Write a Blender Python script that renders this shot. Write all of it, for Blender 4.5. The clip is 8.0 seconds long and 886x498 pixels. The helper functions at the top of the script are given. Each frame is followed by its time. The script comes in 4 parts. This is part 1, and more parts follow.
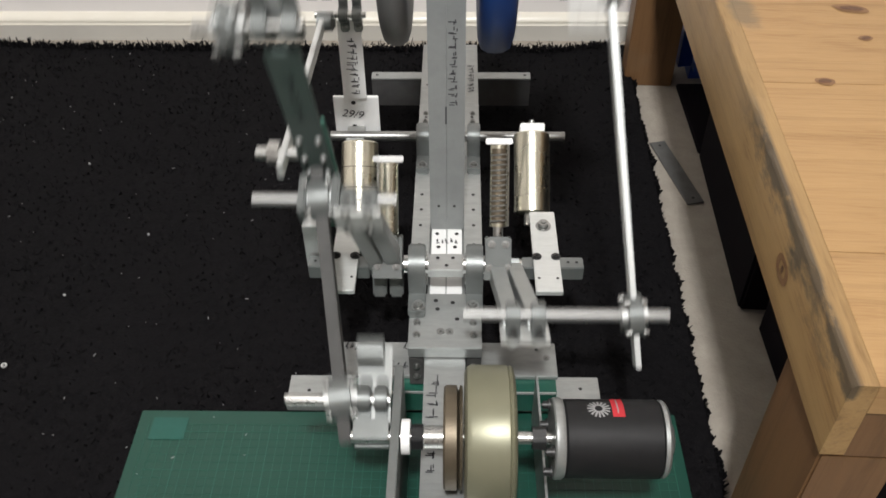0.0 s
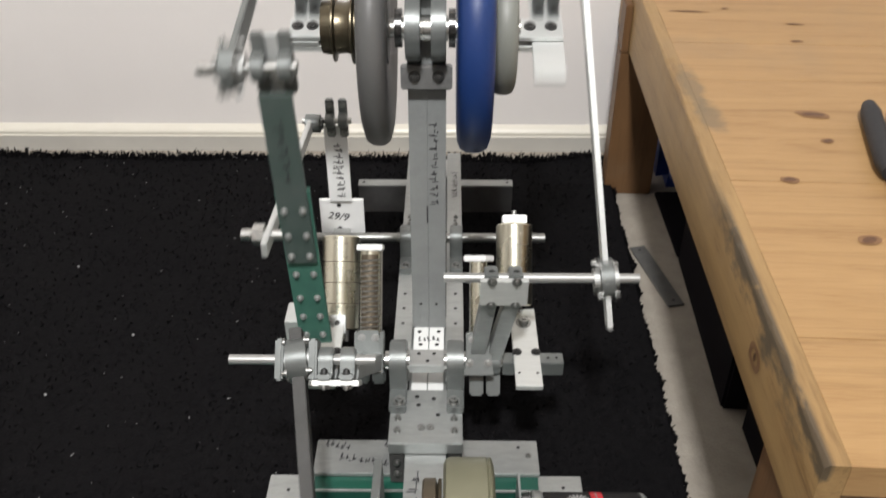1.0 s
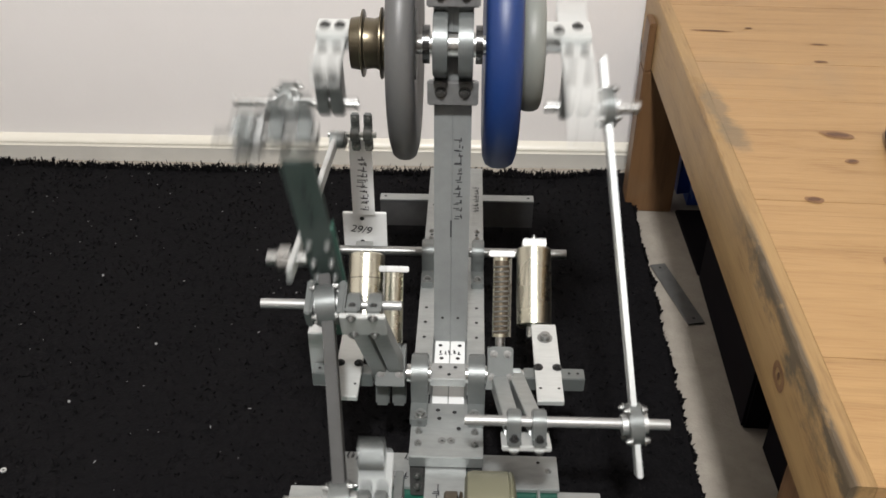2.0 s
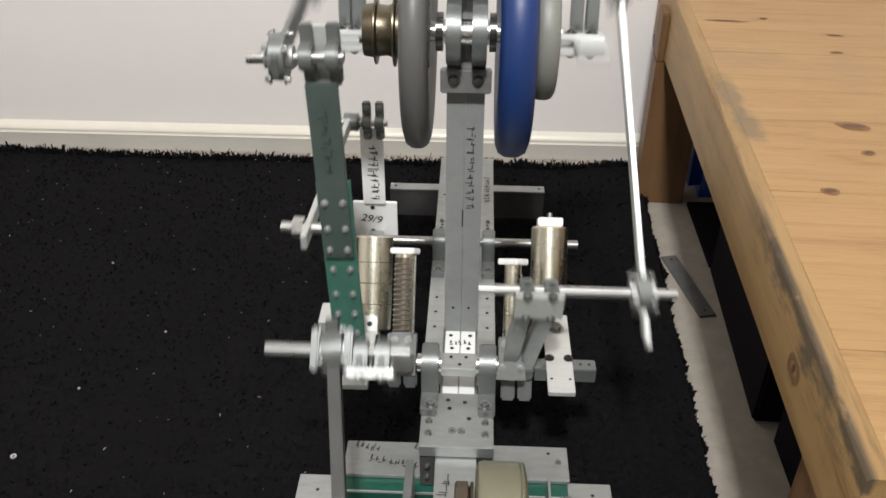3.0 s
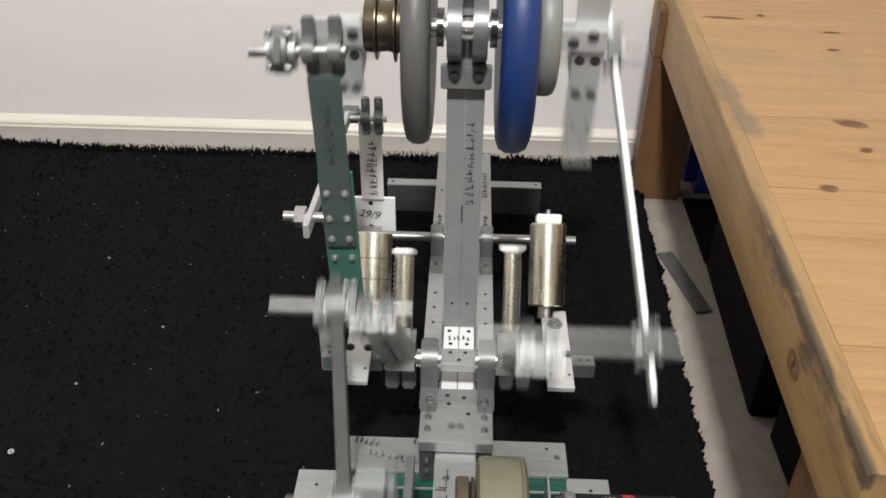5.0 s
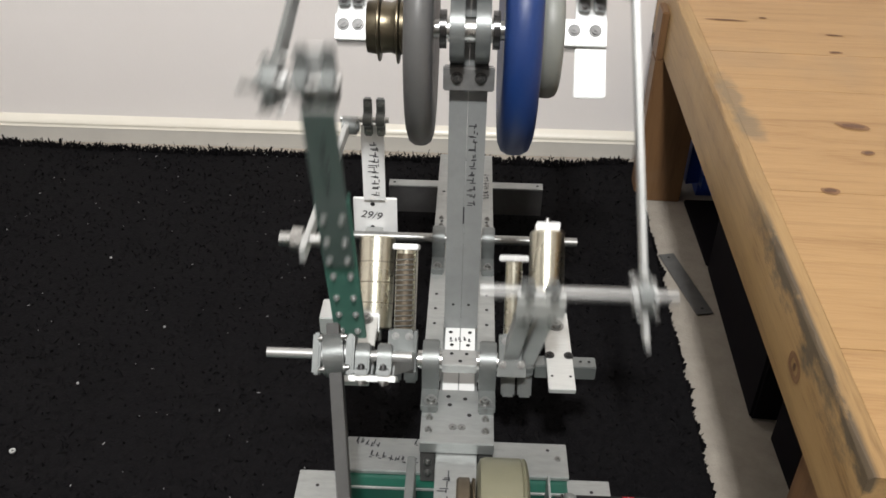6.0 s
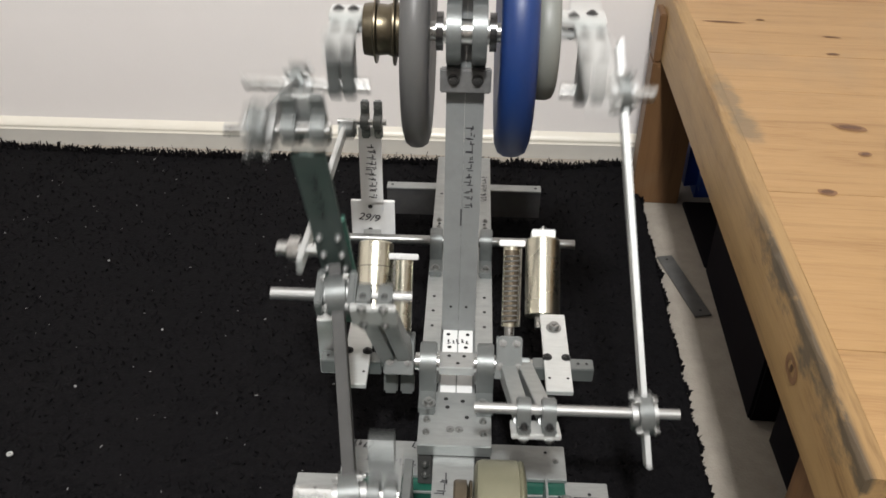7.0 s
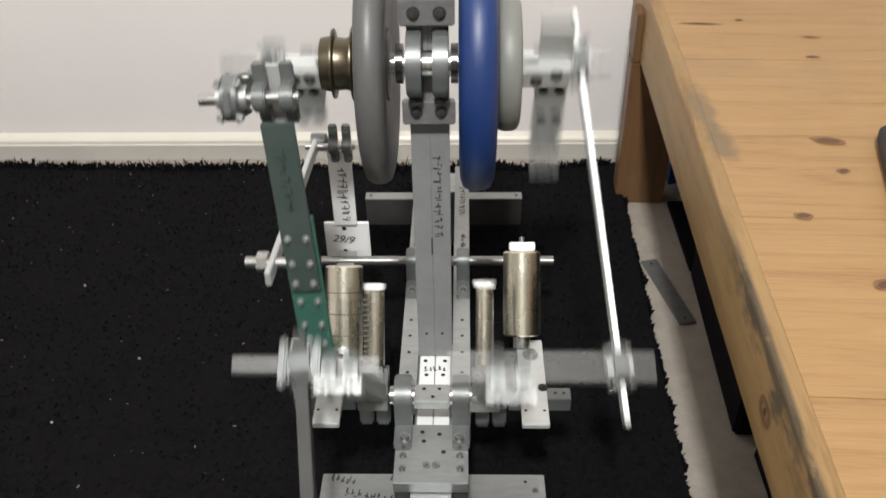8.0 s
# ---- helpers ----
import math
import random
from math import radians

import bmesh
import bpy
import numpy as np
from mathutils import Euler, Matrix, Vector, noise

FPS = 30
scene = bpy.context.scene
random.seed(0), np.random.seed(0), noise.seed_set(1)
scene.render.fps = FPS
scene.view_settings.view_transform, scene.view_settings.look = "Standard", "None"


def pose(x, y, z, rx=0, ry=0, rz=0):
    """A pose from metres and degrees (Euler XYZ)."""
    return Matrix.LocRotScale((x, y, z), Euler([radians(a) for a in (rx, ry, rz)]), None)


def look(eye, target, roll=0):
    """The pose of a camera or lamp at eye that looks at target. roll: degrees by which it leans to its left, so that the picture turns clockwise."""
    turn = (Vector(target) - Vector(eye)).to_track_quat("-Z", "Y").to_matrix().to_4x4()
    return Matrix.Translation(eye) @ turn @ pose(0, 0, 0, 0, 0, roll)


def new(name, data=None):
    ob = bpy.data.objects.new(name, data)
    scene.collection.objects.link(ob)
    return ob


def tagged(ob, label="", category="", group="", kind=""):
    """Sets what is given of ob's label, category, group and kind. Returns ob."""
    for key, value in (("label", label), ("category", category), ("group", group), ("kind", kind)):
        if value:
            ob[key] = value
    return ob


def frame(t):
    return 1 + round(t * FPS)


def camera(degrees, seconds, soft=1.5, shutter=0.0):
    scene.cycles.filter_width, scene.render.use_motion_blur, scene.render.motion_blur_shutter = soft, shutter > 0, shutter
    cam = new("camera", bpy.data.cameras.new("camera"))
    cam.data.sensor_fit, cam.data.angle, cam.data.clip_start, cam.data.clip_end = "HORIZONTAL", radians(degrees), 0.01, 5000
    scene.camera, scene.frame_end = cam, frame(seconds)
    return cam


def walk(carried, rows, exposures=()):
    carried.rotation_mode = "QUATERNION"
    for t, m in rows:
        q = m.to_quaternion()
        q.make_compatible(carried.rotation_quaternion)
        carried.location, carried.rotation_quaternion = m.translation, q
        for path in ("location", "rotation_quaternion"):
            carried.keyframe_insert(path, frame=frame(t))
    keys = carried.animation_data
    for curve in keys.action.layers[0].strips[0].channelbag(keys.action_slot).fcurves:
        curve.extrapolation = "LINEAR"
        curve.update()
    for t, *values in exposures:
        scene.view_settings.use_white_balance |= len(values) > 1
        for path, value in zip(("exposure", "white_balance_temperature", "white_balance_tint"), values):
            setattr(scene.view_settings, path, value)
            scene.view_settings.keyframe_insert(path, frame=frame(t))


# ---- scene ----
# ---- camera ----
cam = camera(53.7, 8.0, soft=1.6, shutter=0.45)

PATH = [
    (0, (0.012, -0.015, 0.835), (-0.019, 1.447, -0.53), -0.5),
    (0.1, (0.008, -0.013, 0.837), (-0.013, 1.442, -0.535), 0.1),
    (0.2, (0.021, -0.01, 0.832), (-0.024, 1.47, -0.512), -1.0),
    (0.3, (0.025, -0.022, 0.832), (-0.042, 1.507, -0.456), -2.5),
    (0.4, (0.020, -0.036, 0.828), (-0.055, 1.537, -0.403), -2.6),
    (0.5, (0.022, -0.036, 0.826), (-0.062, 1.552, -0.387), -2.7),
    (0.7, (0.017, -0.037, 0.823), (-0.022, 1.569, -0.368), -0.5),
    (0.8, (0.020, -0.040, 0.824), (-0.008, 1.570, -0.363), -0.2),
    (1, (0.024, -0.044, 0.826), (0.011, 1.589, -0.329), 0.0),
    (1.2, (0.022, -0.051, 0.830), (0.024, 1.605, -0.290), 0.4),
    (1.5, (0.02, -0.053, 0.83), (0.008, 1.608, -0.284), 0.4),
    (1.8, (0.013, -0.052, 0.827), (-0.014, 1.604, -0.293), 0.5),
    (2, (0.015, -0.05, 0.829), (-0.033, 1.602, -0.298), 0.2),
    (3.5, (0.008, -0.047, 0.822), (-0.056, 1.589, -0.326), 0.3),
    (4, (0.011, -0.046, 0.824), (-0.048, 1.586, -0.331), 0.1),
    (4.5, (0.004, -0.048, 0.824), (-0.044, 1.586, -0.328), 0.6),
    (6, (0.0, -0.049, 0.826), (-0.046, 1.587, -0.324), 1.0),
    (6.5, (0.0, -0.049, 0.824), (-0.05, 1.586, -0.327), 1.1),
    (7, (0.003, -0.049, 0.825), (-0.043, 1.59, -0.319), 0.9),
    (7.2, (0.001, -0.049, 0.833), (-0.032, 1.595, -0.305), 0.8),
    (7.4, (0.014, -0.051, 0.853), (-0.014, 1.605, -0.267), 0.4),
    (7.5, (0.016, -0.056, 0.862), (-0.003, 1.606, -0.25), 0.2),
    (7.8, (0.03, -0.026, 0.874), (-0.005, 1.606, -0.282), -0.8),
    (8, (0.036, 0.009, 0.868), (-0.013, 1.608, -0.332), -1.1),
]
walk(cam, [(t, look(eye, target, roll)) for t, eye, target, roll in PATH])

# ---- light ----
world = bpy.data.worlds.new("world")
scene.world = world
world.use_nodes = True
world.node_tree.nodes["Background"].inputs["Color"].default_value = (0.9, 0.95, 1.0, 1)
world.node_tree.nodes["Background"].inputs["Strength"].default_value = 0.05


def area_lamp(name, eye, target, size, size_y, watts, color):
    data = bpy.data.lights.new(name, "AREA")
    data.shape, data.size, data.size_y, data.energy, data.color = "RECTANGLE", size, size_y, watts, color
    ob = new(name, data)
    ob.matrix_world = look(eye, target)
    return ob


area_lamp("ceiling_lamp_light", (-0.05, -0.6, 2.32), (-0.05, 1.5, 0.85), 0.17, 0.17, 72, (1.0, 0.99, 0.98))
scene.view_settings.exposure = -0.15


# ---- materials ----
def material(name, color, rough=0.5, metal=0.0, second=None, scale=30.0, amount=0.5, bump=0.0, bump_scale=200.0,
             stretch=(1, 1, 1), spec=0.5, detail=6.0, per_object=0.0):
    m = bpy.data.materials.new(name)
    m.use_nodes = True
    nt = m.node_tree
    n, l = nt.nodes, nt.links
    bsdf = n["Principled BSDF"]
    bsdf.inputs["Roughness"].default_value = rough
    bsdf.inputs["Metallic"].default_value = metal
    bsdf.inputs["Specular IOR Level"].default_value = spec
    coord = n.new("ShaderNodeTexCoord")
    mapping = n.new("ShaderNodeMapping")
    mapping.inputs["Scale"].default_value = stretch
    l.new(coord.outputs["Object"], mapping.inputs["Vector"])
    big = n.new("ShaderNodeTexNoise")
    big.inputs["Scale"].default_value = scale
    big.inputs["Detail"].default_value = detail
    big.inputs["Roughness"].default_value = 0.65
    l.new(mapping.outputs["Vector"], big.inputs["Vector"])
    mix = n.new("ShaderNodeMix")
    mix.data_type = "RGBA"
    a = (*color, 1)
    b = (*(second or tuple(c * 0.7 for c in color)), 1)
    mix.inputs["A"].default_value, mix.inputs["B"].default_value = a, b
    ramp = n.new("ShaderNodeMapRange")
    ramp.inputs["From Min"].default_value, ramp.inputs["From Max"].default_value = 0.35, 0.7
    ramp.inputs["To Max"].default_value = amount
    l.new(big.outputs["Fac"], ramp.inputs["Value"])
    l.new(ramp.outputs["Result"], mix.inputs["Factor"])
    out = mix.outputs["Result"]
    if per_object:
        info = n.new("ShaderNodeObjectInfo")
        hue = n.new("ShaderNodeHueSaturation")
        span = n.new("ShaderNodeMapRange")
        span.inputs["To Min"].default_value, span.inputs["To Max"].default_value = 1 - per_object, 1 + per_object
        l.new(info.outputs["Random"], span.inputs["Value"])
        l.new(span.outputs["Result"], hue.inputs["Value"])
        l.new(out, hue.inputs["Color"])
        out = hue.outputs["Color"]
    l.new(out, bsdf.inputs["Base Color"])
    rr = n.new("ShaderNodeMapRange")
    rr.inputs["To Min"].default_value, rr.inputs["To Max"].default_value = max(rough - 0.1, 0.02), min(rough + 0.12, 1)
    l.new(big.outputs["Fac"], rr.inputs["Value"])
    l.new(rr.outputs["Result"], bsdf.inputs["Roughness"])
    if bump:
        fine = n.new("ShaderNodeTexNoise")
        fine.inputs["Scale"].default_value = bump_scale
        fine.inputs["Detail"].default_value = 4
        l.new(mapping.outputs["Vector"], fine.inputs["Vector"])
        bp = n.new("ShaderNodeBump")
        bp.inputs["Strength"].default_value = bump
        bp.inputs["Distance"].default_value = 0.002
        l.new(fine.outputs["Fac"], bp.inputs["Height"])
        l.new(bp.outputs["Normal"], bsdf.inputs["Normal"])
    return m


def wood(name, light, dark, rings=9.0, axis="X", grime=0.0, spots=()):
    """Pine: long grain with soft growth bands and a few grey worn patches."""
    m = bpy.data.materials.new(name)
    m.use_nodes = True
    n, l = m.node_tree.nodes, m.node_tree.links
    bsdf = n["Principled BSDF"]
    coord = n.new("ShaderNodeTexCoord")
    mapping = n.new("ShaderNodeMapping")
    mapping.inputs["Scale"].default_value = {"X": (0.9, 9, 9), "Y": (9, 0.9, 9), "Z": (9, 9, 0.9)}[axis]
    l.new(coord.outputs["Object"], mapping.inputs["Vector"])
    band = n.new("ShaderNodeTexNoise")
    band.inputs["Scale"].default_value, band.inputs["Detail"].default_value = rings * 0.35, 5
    band.inputs["Distortion"].default_value = 0.8
    l.new(mapping.outputs["Vector"], band.inputs["Vector"])
    fine = n.new("ShaderNodeTexNoise")
    fine.inputs["Scale"].default_value, fine.inputs["Detail"].default_value = rings * 3.5, 8
    l.new(mapping.outputs["Vector"], fine.inputs["Vector"])
    add = n.new("ShaderNodeMath")
    add.operation = "MULTIPLY_ADD"
    add.inputs[1].default_value = 0.5
    l.new(fine.outputs["Fac"], add.inputs[0])
    l.new(band.outputs["Fac"], add.inputs[2])
    ramp = n.new("ShaderNodeValToRGB")
    ramp.color_ramp.elements[0].position, ramp.color_ramp.elements[0].color = 0.5, (*dark, 1)
    ramp.color_ramp.elements[1].position, ramp.color_ramp.elements[1].color = 0.95, (*light, 1)
    mid = ramp.color_ramp.elements.new(0.68)
    mid.color = (*(0.35 * d + 0.65 * c for c, d in zip(light, dark)), 1)
    l.new(add.outputs["Value"], ramp.inputs["Fac"])
    col = ramp.outputs["Color"]
    thin = n.new("ShaderNodeMapping")
    thin.inputs["Scale"].default_value = {"X": (2.0, 120, 120), "Y": (120, 2.0, 120), "Z": (120, 120, 2.0)}[axis]
    l.new(coord.outputs["Object"], thin.inputs["Vector"])
    line = n.new("ShaderNodeTexNoise")
    line.inputs["Scale"].default_value, line.inputs["Detail"].default_value = 1.6, 3
    line.inputs["Distortion"].default_value = 0.5
    l.new(thin.outputs["Vector"], line.inputs["Vector"])
    sharp = n.new("ShaderNodeMapRange")
    sharp.inputs["From Min"].default_value, sharp.inputs["From Max"].default_value = 0.54, 0.70
    sharp.inputs["To Max"].default_value = 0.32
    l.new(line.outputs["Fac"], sharp.inputs["Value"])
    vein = n.new("ShaderNodeMix")
    vein.data_type = "RGBA"
    vein.inputs["B"].default_value = (*(0.72 * d for d in dark), 1)
    l.new(sharp.outputs["Result"], vein.inputs["Factor"])
    l.new(col, vein.inputs["A"])
    col = vein.outputs["Result"]
    if grime:
        dirt = n.new("ShaderNodeTexNoise")
        dirt.inputs["Scale"].default_value, dirt.inputs["Detail"].default_value = 6, 8
        l.new(coord.outputs["Object"], dirt.inputs["Vector"])
        mr = n.new("ShaderNodeMapRange")
        mr.inputs["From Min"].default_value, mr.inputs["From Max"].default_value = 0.58, 0.72
        mr.inputs["To Max"].default_value = grime
        l.new(dirt.outputs["Fac"], mr.inputs["Value"])
        mix = n.new("ShaderNodeMix")
        mix.data_type = "RGBA"
        mix.inputs["B"].default_value = (0.2, 0.16, 0.11, 1)
        l.new(mr.outputs["Result"], mix.inputs["Factor"])
        l.new(col, mix.inputs["A"])
        col = mix.outputs["Result"]
    for cx, cy, rx, ry, strength in spots:
        sub = n.new("ShaderNodeVectorMath")
        sub.operation = "SUBTRACT"
        sub.inputs[1].default_value = (cx, cy, 0.384)
        div = n.new("ShaderNodeVectorMath")
        div.operation = "DIVIDE"
        div.inputs[1].default_value = (rx, ry, 0.05)
        size = n.new("ShaderNodeVectorMath")
        size.operation = "LENGTH"
        rag = n.new("ShaderNodeTexNoise")
        rag.inputs["Scale"].default_value, rag.inputs["Detail"].default_value = 35, 8
        far = n.new("ShaderNodeMath")
        far.operation = "MULTIPLY_ADD"
        far.inputs[1].default_value = 1.6
        mr = n.new("ShaderNodeMapRange")
        mr.inputs["From Min"].default_value, mr.inputs["From Max"].default_value = 1.75, 1.25
        mr.inputs["To Max"].default_value = strength
        mix = n.new("ShaderNodeMix")
        mix.data_type = "RGBA"
        mix.inputs["B"].default_value = (0.15, 0.112, 0.066, 1)
        l.new(coord.outputs["Object"], sub.inputs[0])
        l.new(sub.outputs[0], div.inputs[0])
        l.new(div.outputs[0], size.inputs[0])
        l.new(coord.outputs["Object"], rag.inputs["Vector"])
        l.new(rag.outputs["Fac"], far.inputs[0])
        l.new(size.outputs["Value"], far.inputs[2])
        l.new(far.outputs["Value"], mr.inputs["Value"])
        l.new(mr.outputs["Result"], mix.inputs["Factor"])
        l.new(col, mix.inputs["A"])
        col = mix.outputs["Result"]
    l.new(col, bsdf.inputs["Base Color"])
    bsdf.inputs["Roughness"].default_value = 0.5
    bp = n.new("ShaderNodeBump")
    bp.inputs["Strength"].default_value, bp.inputs["Distance"].default_value = 0.25, 0.001
    l.new(fine.outputs["Fac"], bp.inputs["Height"])
    l.new(bp.outputs["Normal"], bsdf.inputs["Normal"])
    return m


# aluminium whose reflected glare is put into a white, non-metallic base colour
ALU_WHITE = material("glare_white_aluminium", (0.9, 0.91, 0.90), 0.4, 0.0, (0.82, 0.83, 0.82), 40, 0.5)
ALU_MID = material("brushed_aluminium", (0.40, 0.415, 0.408), 0.42, 0.65, (0.30, 0.315, 0.31), 40, 0.6, 0.10, 300, (1, 4, 1))
ALU = material("aluminium", (0.63, 0.655, 0.645), 0.52, 0.75, (0.72, 0.72, 0.72), 40, 0.6, 0.15, 300, (1, 6, 1))
ALU_SATIN = material("satin_aluminium_plate", (0.66, 0.675, 0.66), 0.38, 0.45, (0.54, 0.555, 0.54), 45, 0.6, 0.12, 320, (1, 5, 1))
CLAMP = material("scratched_clamp_steel", (0.30, 0.30, 0.295), 0.32, 0.45, (0.19, 0.19, 0.19), 60, 0.8, 0.15, 250)
DARK_STEEL = material("dark_polished_steel", (0.10, 0.10, 0.10), 0.22, 0.9, (0.06, 0.06, 0.06), 60, 0.6)
DARK_BOLT = material("dark_steel_bolt", (0.13, 0.13, 0.128), 0.38, 0.8, (0.06, 0.06, 0.06), 150, 0.7)
ALU_RAW = material("raw_aluminium", (0.55, 0.56, 0.55), 0.46, 0.85, (0.42, 0.43, 0.43), 25, 0.7, 0.2, 250, (1, 5, 1))
CAST = material("cast_bearing_grey", (0.185, 0.198, 0.194), 0.40, 0.5, (0.14, 0.15, 0.147), 30, 0.6, 0.05, 400)
BAR = material("satin_steel_bar", (0.44, 0.445, 0.437), 0.42, 0.7, (0.36, 0.36, 0.352), 60, 0.5, 0.05, 300)
BLACK_BOLT = material("blackened_bolt", (0.03, 0.03, 0.03), 0.4, 0.5, (0.06, 0.06, 0.06), 200, 0.6)
STEEL = material("bright_steel", (0.55, 0.555, 0.54), 0.28, 1.0, (0.48, 0.48, 0.47), 80, 0.5)
CHROME = material("chrome_tube", (0.74, 0.72, 0.60), 0.27, 1.0, (0.62, 0.595, 0.48), 22, 0.5, 0.06, 180)
ZINC = material("zinc_bolt", (0.33, 0.335, 0.325), 0.35, 0.9, (0.2, 0.2, 0.195), 200, 0.6)
DULL = material("dull_grey_bar", (0.075, 0.075, 0.073), 0.6, 0.0, (0.055, 0.055, 0.053), 30, 0.7, 0.1, 200, spec=0.2)
FOOT = material("dark_grey_angle", (0.16, 0.16, 0.16), 0.5, 0.7, (0.1, 0.1, 0.1), 30, 0.6)
HOLE = material("drilled_hole_black", (0.02, 0.02, 0.02), 0.7)
POST = material("grey_painted_post", (0.30, 0.315, 0.312), 0.5, 0.3, (0.23, 0.24, 0.24), 30, 0.6, 0.1, 300)
RUBBER = material("grey_rubber", (0.105, 0.106, 0.104), 0.42, 0.0, (0.07, 0.07, 0.07), 25, 0.6, 0.1, 200)
RUBBER_LIGHT = material("pale_grey_rubber", (0.19, 0.2, 0.18), 0.45, 0.0, (0.2, 0.2, 0.18), 25, 0.6)
BLUE = material("blue_rubber", (0.006, 0.03, 0.135), 0.42, 0.0, (0.004, 0.02, 0.09), 30, 0.6, 0.1, 200)
BRASS = material("worn_brass_pulley", (0.15, 0.13, 0.09), 0.32, 0.9, (0.085, 0.068, 0.045), 40, 0.8)
CREAM = material("yellowed_zinc_wheel", (0.205, 0.202, 0.138), 0.38, 0.35, (0.165, 0.162, 0.108), 25, 0.7)
BROWN = material("bronze_disc", (0.14, 0.115, 0.08), 0.45, 0.6, (0.09, 0.07, 0.048), 40, 0.8)
GREEN_ARM = material("dark_green_paint", (0.05, 0.15, 0.112), 0.45, 0.0, (0.035, 0.095, 0.078), 25, 0.7, 0.1, 300)
GREY_GREEN = material("grey_green_paint", (0.085, 0.105, 0.1), 0.45, 0.2, (0.04, 0.075, 0.062), 12, 0.8)
GREEN_BEAM = material("bottle_green_paint", (0.012, 0.09, 0.06), 0.35, 0.0, (0.008, 0.06, 0.045), 30, 0.6)
MOTOR = material("black_motor_paint", (0.010, 0.010, 0.011), 0.52, 0.0, (0.016, 0.016, 0.016), 60, 0.6, spec=0.25)
RED = material("red_label", (0.5, 0.02, 0.03), 0.4)
EMBLEM = material("greyed_print", (0.3, 0.3, 0.3), 0.5)
INK = material("marker_ink", (0.03, 0.03, 0.035), 0.6)
RUG = material("black_rug_pile", (0.0034, 0.0032, 0.0038), 0.95, 0.0, (0.0085, 0.008, 0.0088), 110, 0.9, 1.0, 260, spec=0.08)
PILE = material("black_rug_tuft", (0.003, 0.0029, 0.0032), 0.95, 0.0, (0.015, 0.0142, 0.0155), 220, 0.9, spec=0.05)
LINT = material("white_lint", (0.36, 0.36, 0.36), 0.9)
CARPET = material("beige_floor_carpet", (0.37, 0.335, 0.285), 0.95, 0.0, (0.28, 0.25, 0.21), 35, 0.7, 0.6, 250)
WALL = material("white_wall_paint", (0.83, 0.80, 0.775), 0.7, 0.0, (0.79, 0.755, 0.73), 3, 0.6, 0.1, 150)
BOARD = material("grey_white_gloss", (0.56, 0.545, 0.50), 0.4, 0.0, (0.48, 0.465, 0.43), 7, 0.7)
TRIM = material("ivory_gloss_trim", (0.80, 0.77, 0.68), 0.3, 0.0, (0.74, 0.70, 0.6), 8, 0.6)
SPOTS = ((0.020, 0.615, 0.017, 0.07, 0.7), (0.026, 0.54, 0.022, 0.05, 0.75))
PINE = wood("pine_top", (0.385, 0.235, 0.10), (0.28, 0.157, 0.06), 13, "X", 0.2, SPOTS)
# pine with the shade under the bench top put into its colour
PINE_SHADED = wood("pine_shaded", (0.165, 0.086, 0.036), (0.10, 0.05, 0.02), 8, "Z", 0.3)
def worn_edge():
    """Pine with a grey worn band along the upper edge."""
    # same wood as the top, base colours lowered to hold the side's shade
    m = wood("pine_side", (0.33, 0.208, 0.085), (0.19, 0.108, 0.04), 11, "Y", 0.15, SPOTS)
    n, l = m.node_tree.nodes, m.node_tree.links
    bsdf = n["Principled BSDF"]
    old = bsdf.inputs["Base Color"].links[0].from_socket
    coord = n.new("ShaderNodeTexCoord")
    sep = n.new("ShaderNodeSeparateXYZ")
    l.new(coord.outputs["Object"], sep.inputs[0])
    wave = n.new("ShaderNodeTexNoise")
    wave.inputs["Scale"].default_value, wave.inputs["Detail"].default_value = 34, 10
    wave.inputs["Roughness"].default_value = 0.7
    stretch = n.new("ShaderNodeMapping")
    stretch.inputs["Scale"].default_value = (1.8, 0.5, 1.3)
    l.new(coord.outputs["Object"], stretch.inputs["Vector"])
    l.new(stretch.outputs["Vector"], wave.inputs["Vector"])
    height = n.new("ShaderNodeMath")
    height.operation = "MULTIPLY_ADD"
    height.inputs[1].default_value = 0.13
    l.new(wave.outputs["Fac"], height.inputs[0])
    l.new(sep.outputs["Z"], height.inputs[2])
    mr = n.new("ShaderNodeMapRange")
    mr.inputs["From Min"].default_value, mr.inputs["From Max"].default_value = 0.420, 0.442
    mr.inputs["To Max"].default_value = 0.85
    l.new(height.outputs["Value"], mr.inputs["Value"])
    mix = n.new("ShaderNodeMix")
    mix.data_type = "RGBA"
    mix.inputs["B"].default_value = (0.045, 0.037, 0.026, 1)
    side = n.new("ShaderNodeMapRange")
    side.inputs["From Min"].default_value, side.inputs["From Max"].default_value = 0.008, 0.004
    l.new(sep.outputs["X"], side.inputs["Value"])
    both = n.new("ShaderNodeMath")
    both.operation = "MULTIPLY"
    reach = n.new("ShaderNodeMapRange")
    reach.inputs["From Min"].default_value, reach.inputs["From Max"].default_value = 0.42, 0.30
    l.new(sep.outputs["Y"], reach.inputs["Value"])
    part_way = n.new("ShaderNodeMath")
    part_way.operation = "MULTIPLY"
    l.new(mr.outputs["Result"], part_way.inputs[0])
    l.new(reach.outputs["Result"], part_way.inputs[1])
    l.new(part_way.outputs["Value"], both.inputs[0])
    l.new(side.outputs["Result"], both.inputs[1])
    l.new(both.outputs["Value"], mix.inputs["Factor"])
    l.new(old, mix.inputs["A"])
    l.new(mix.outputs["Result"], bsdf.inputs["Base Color"])
    return m


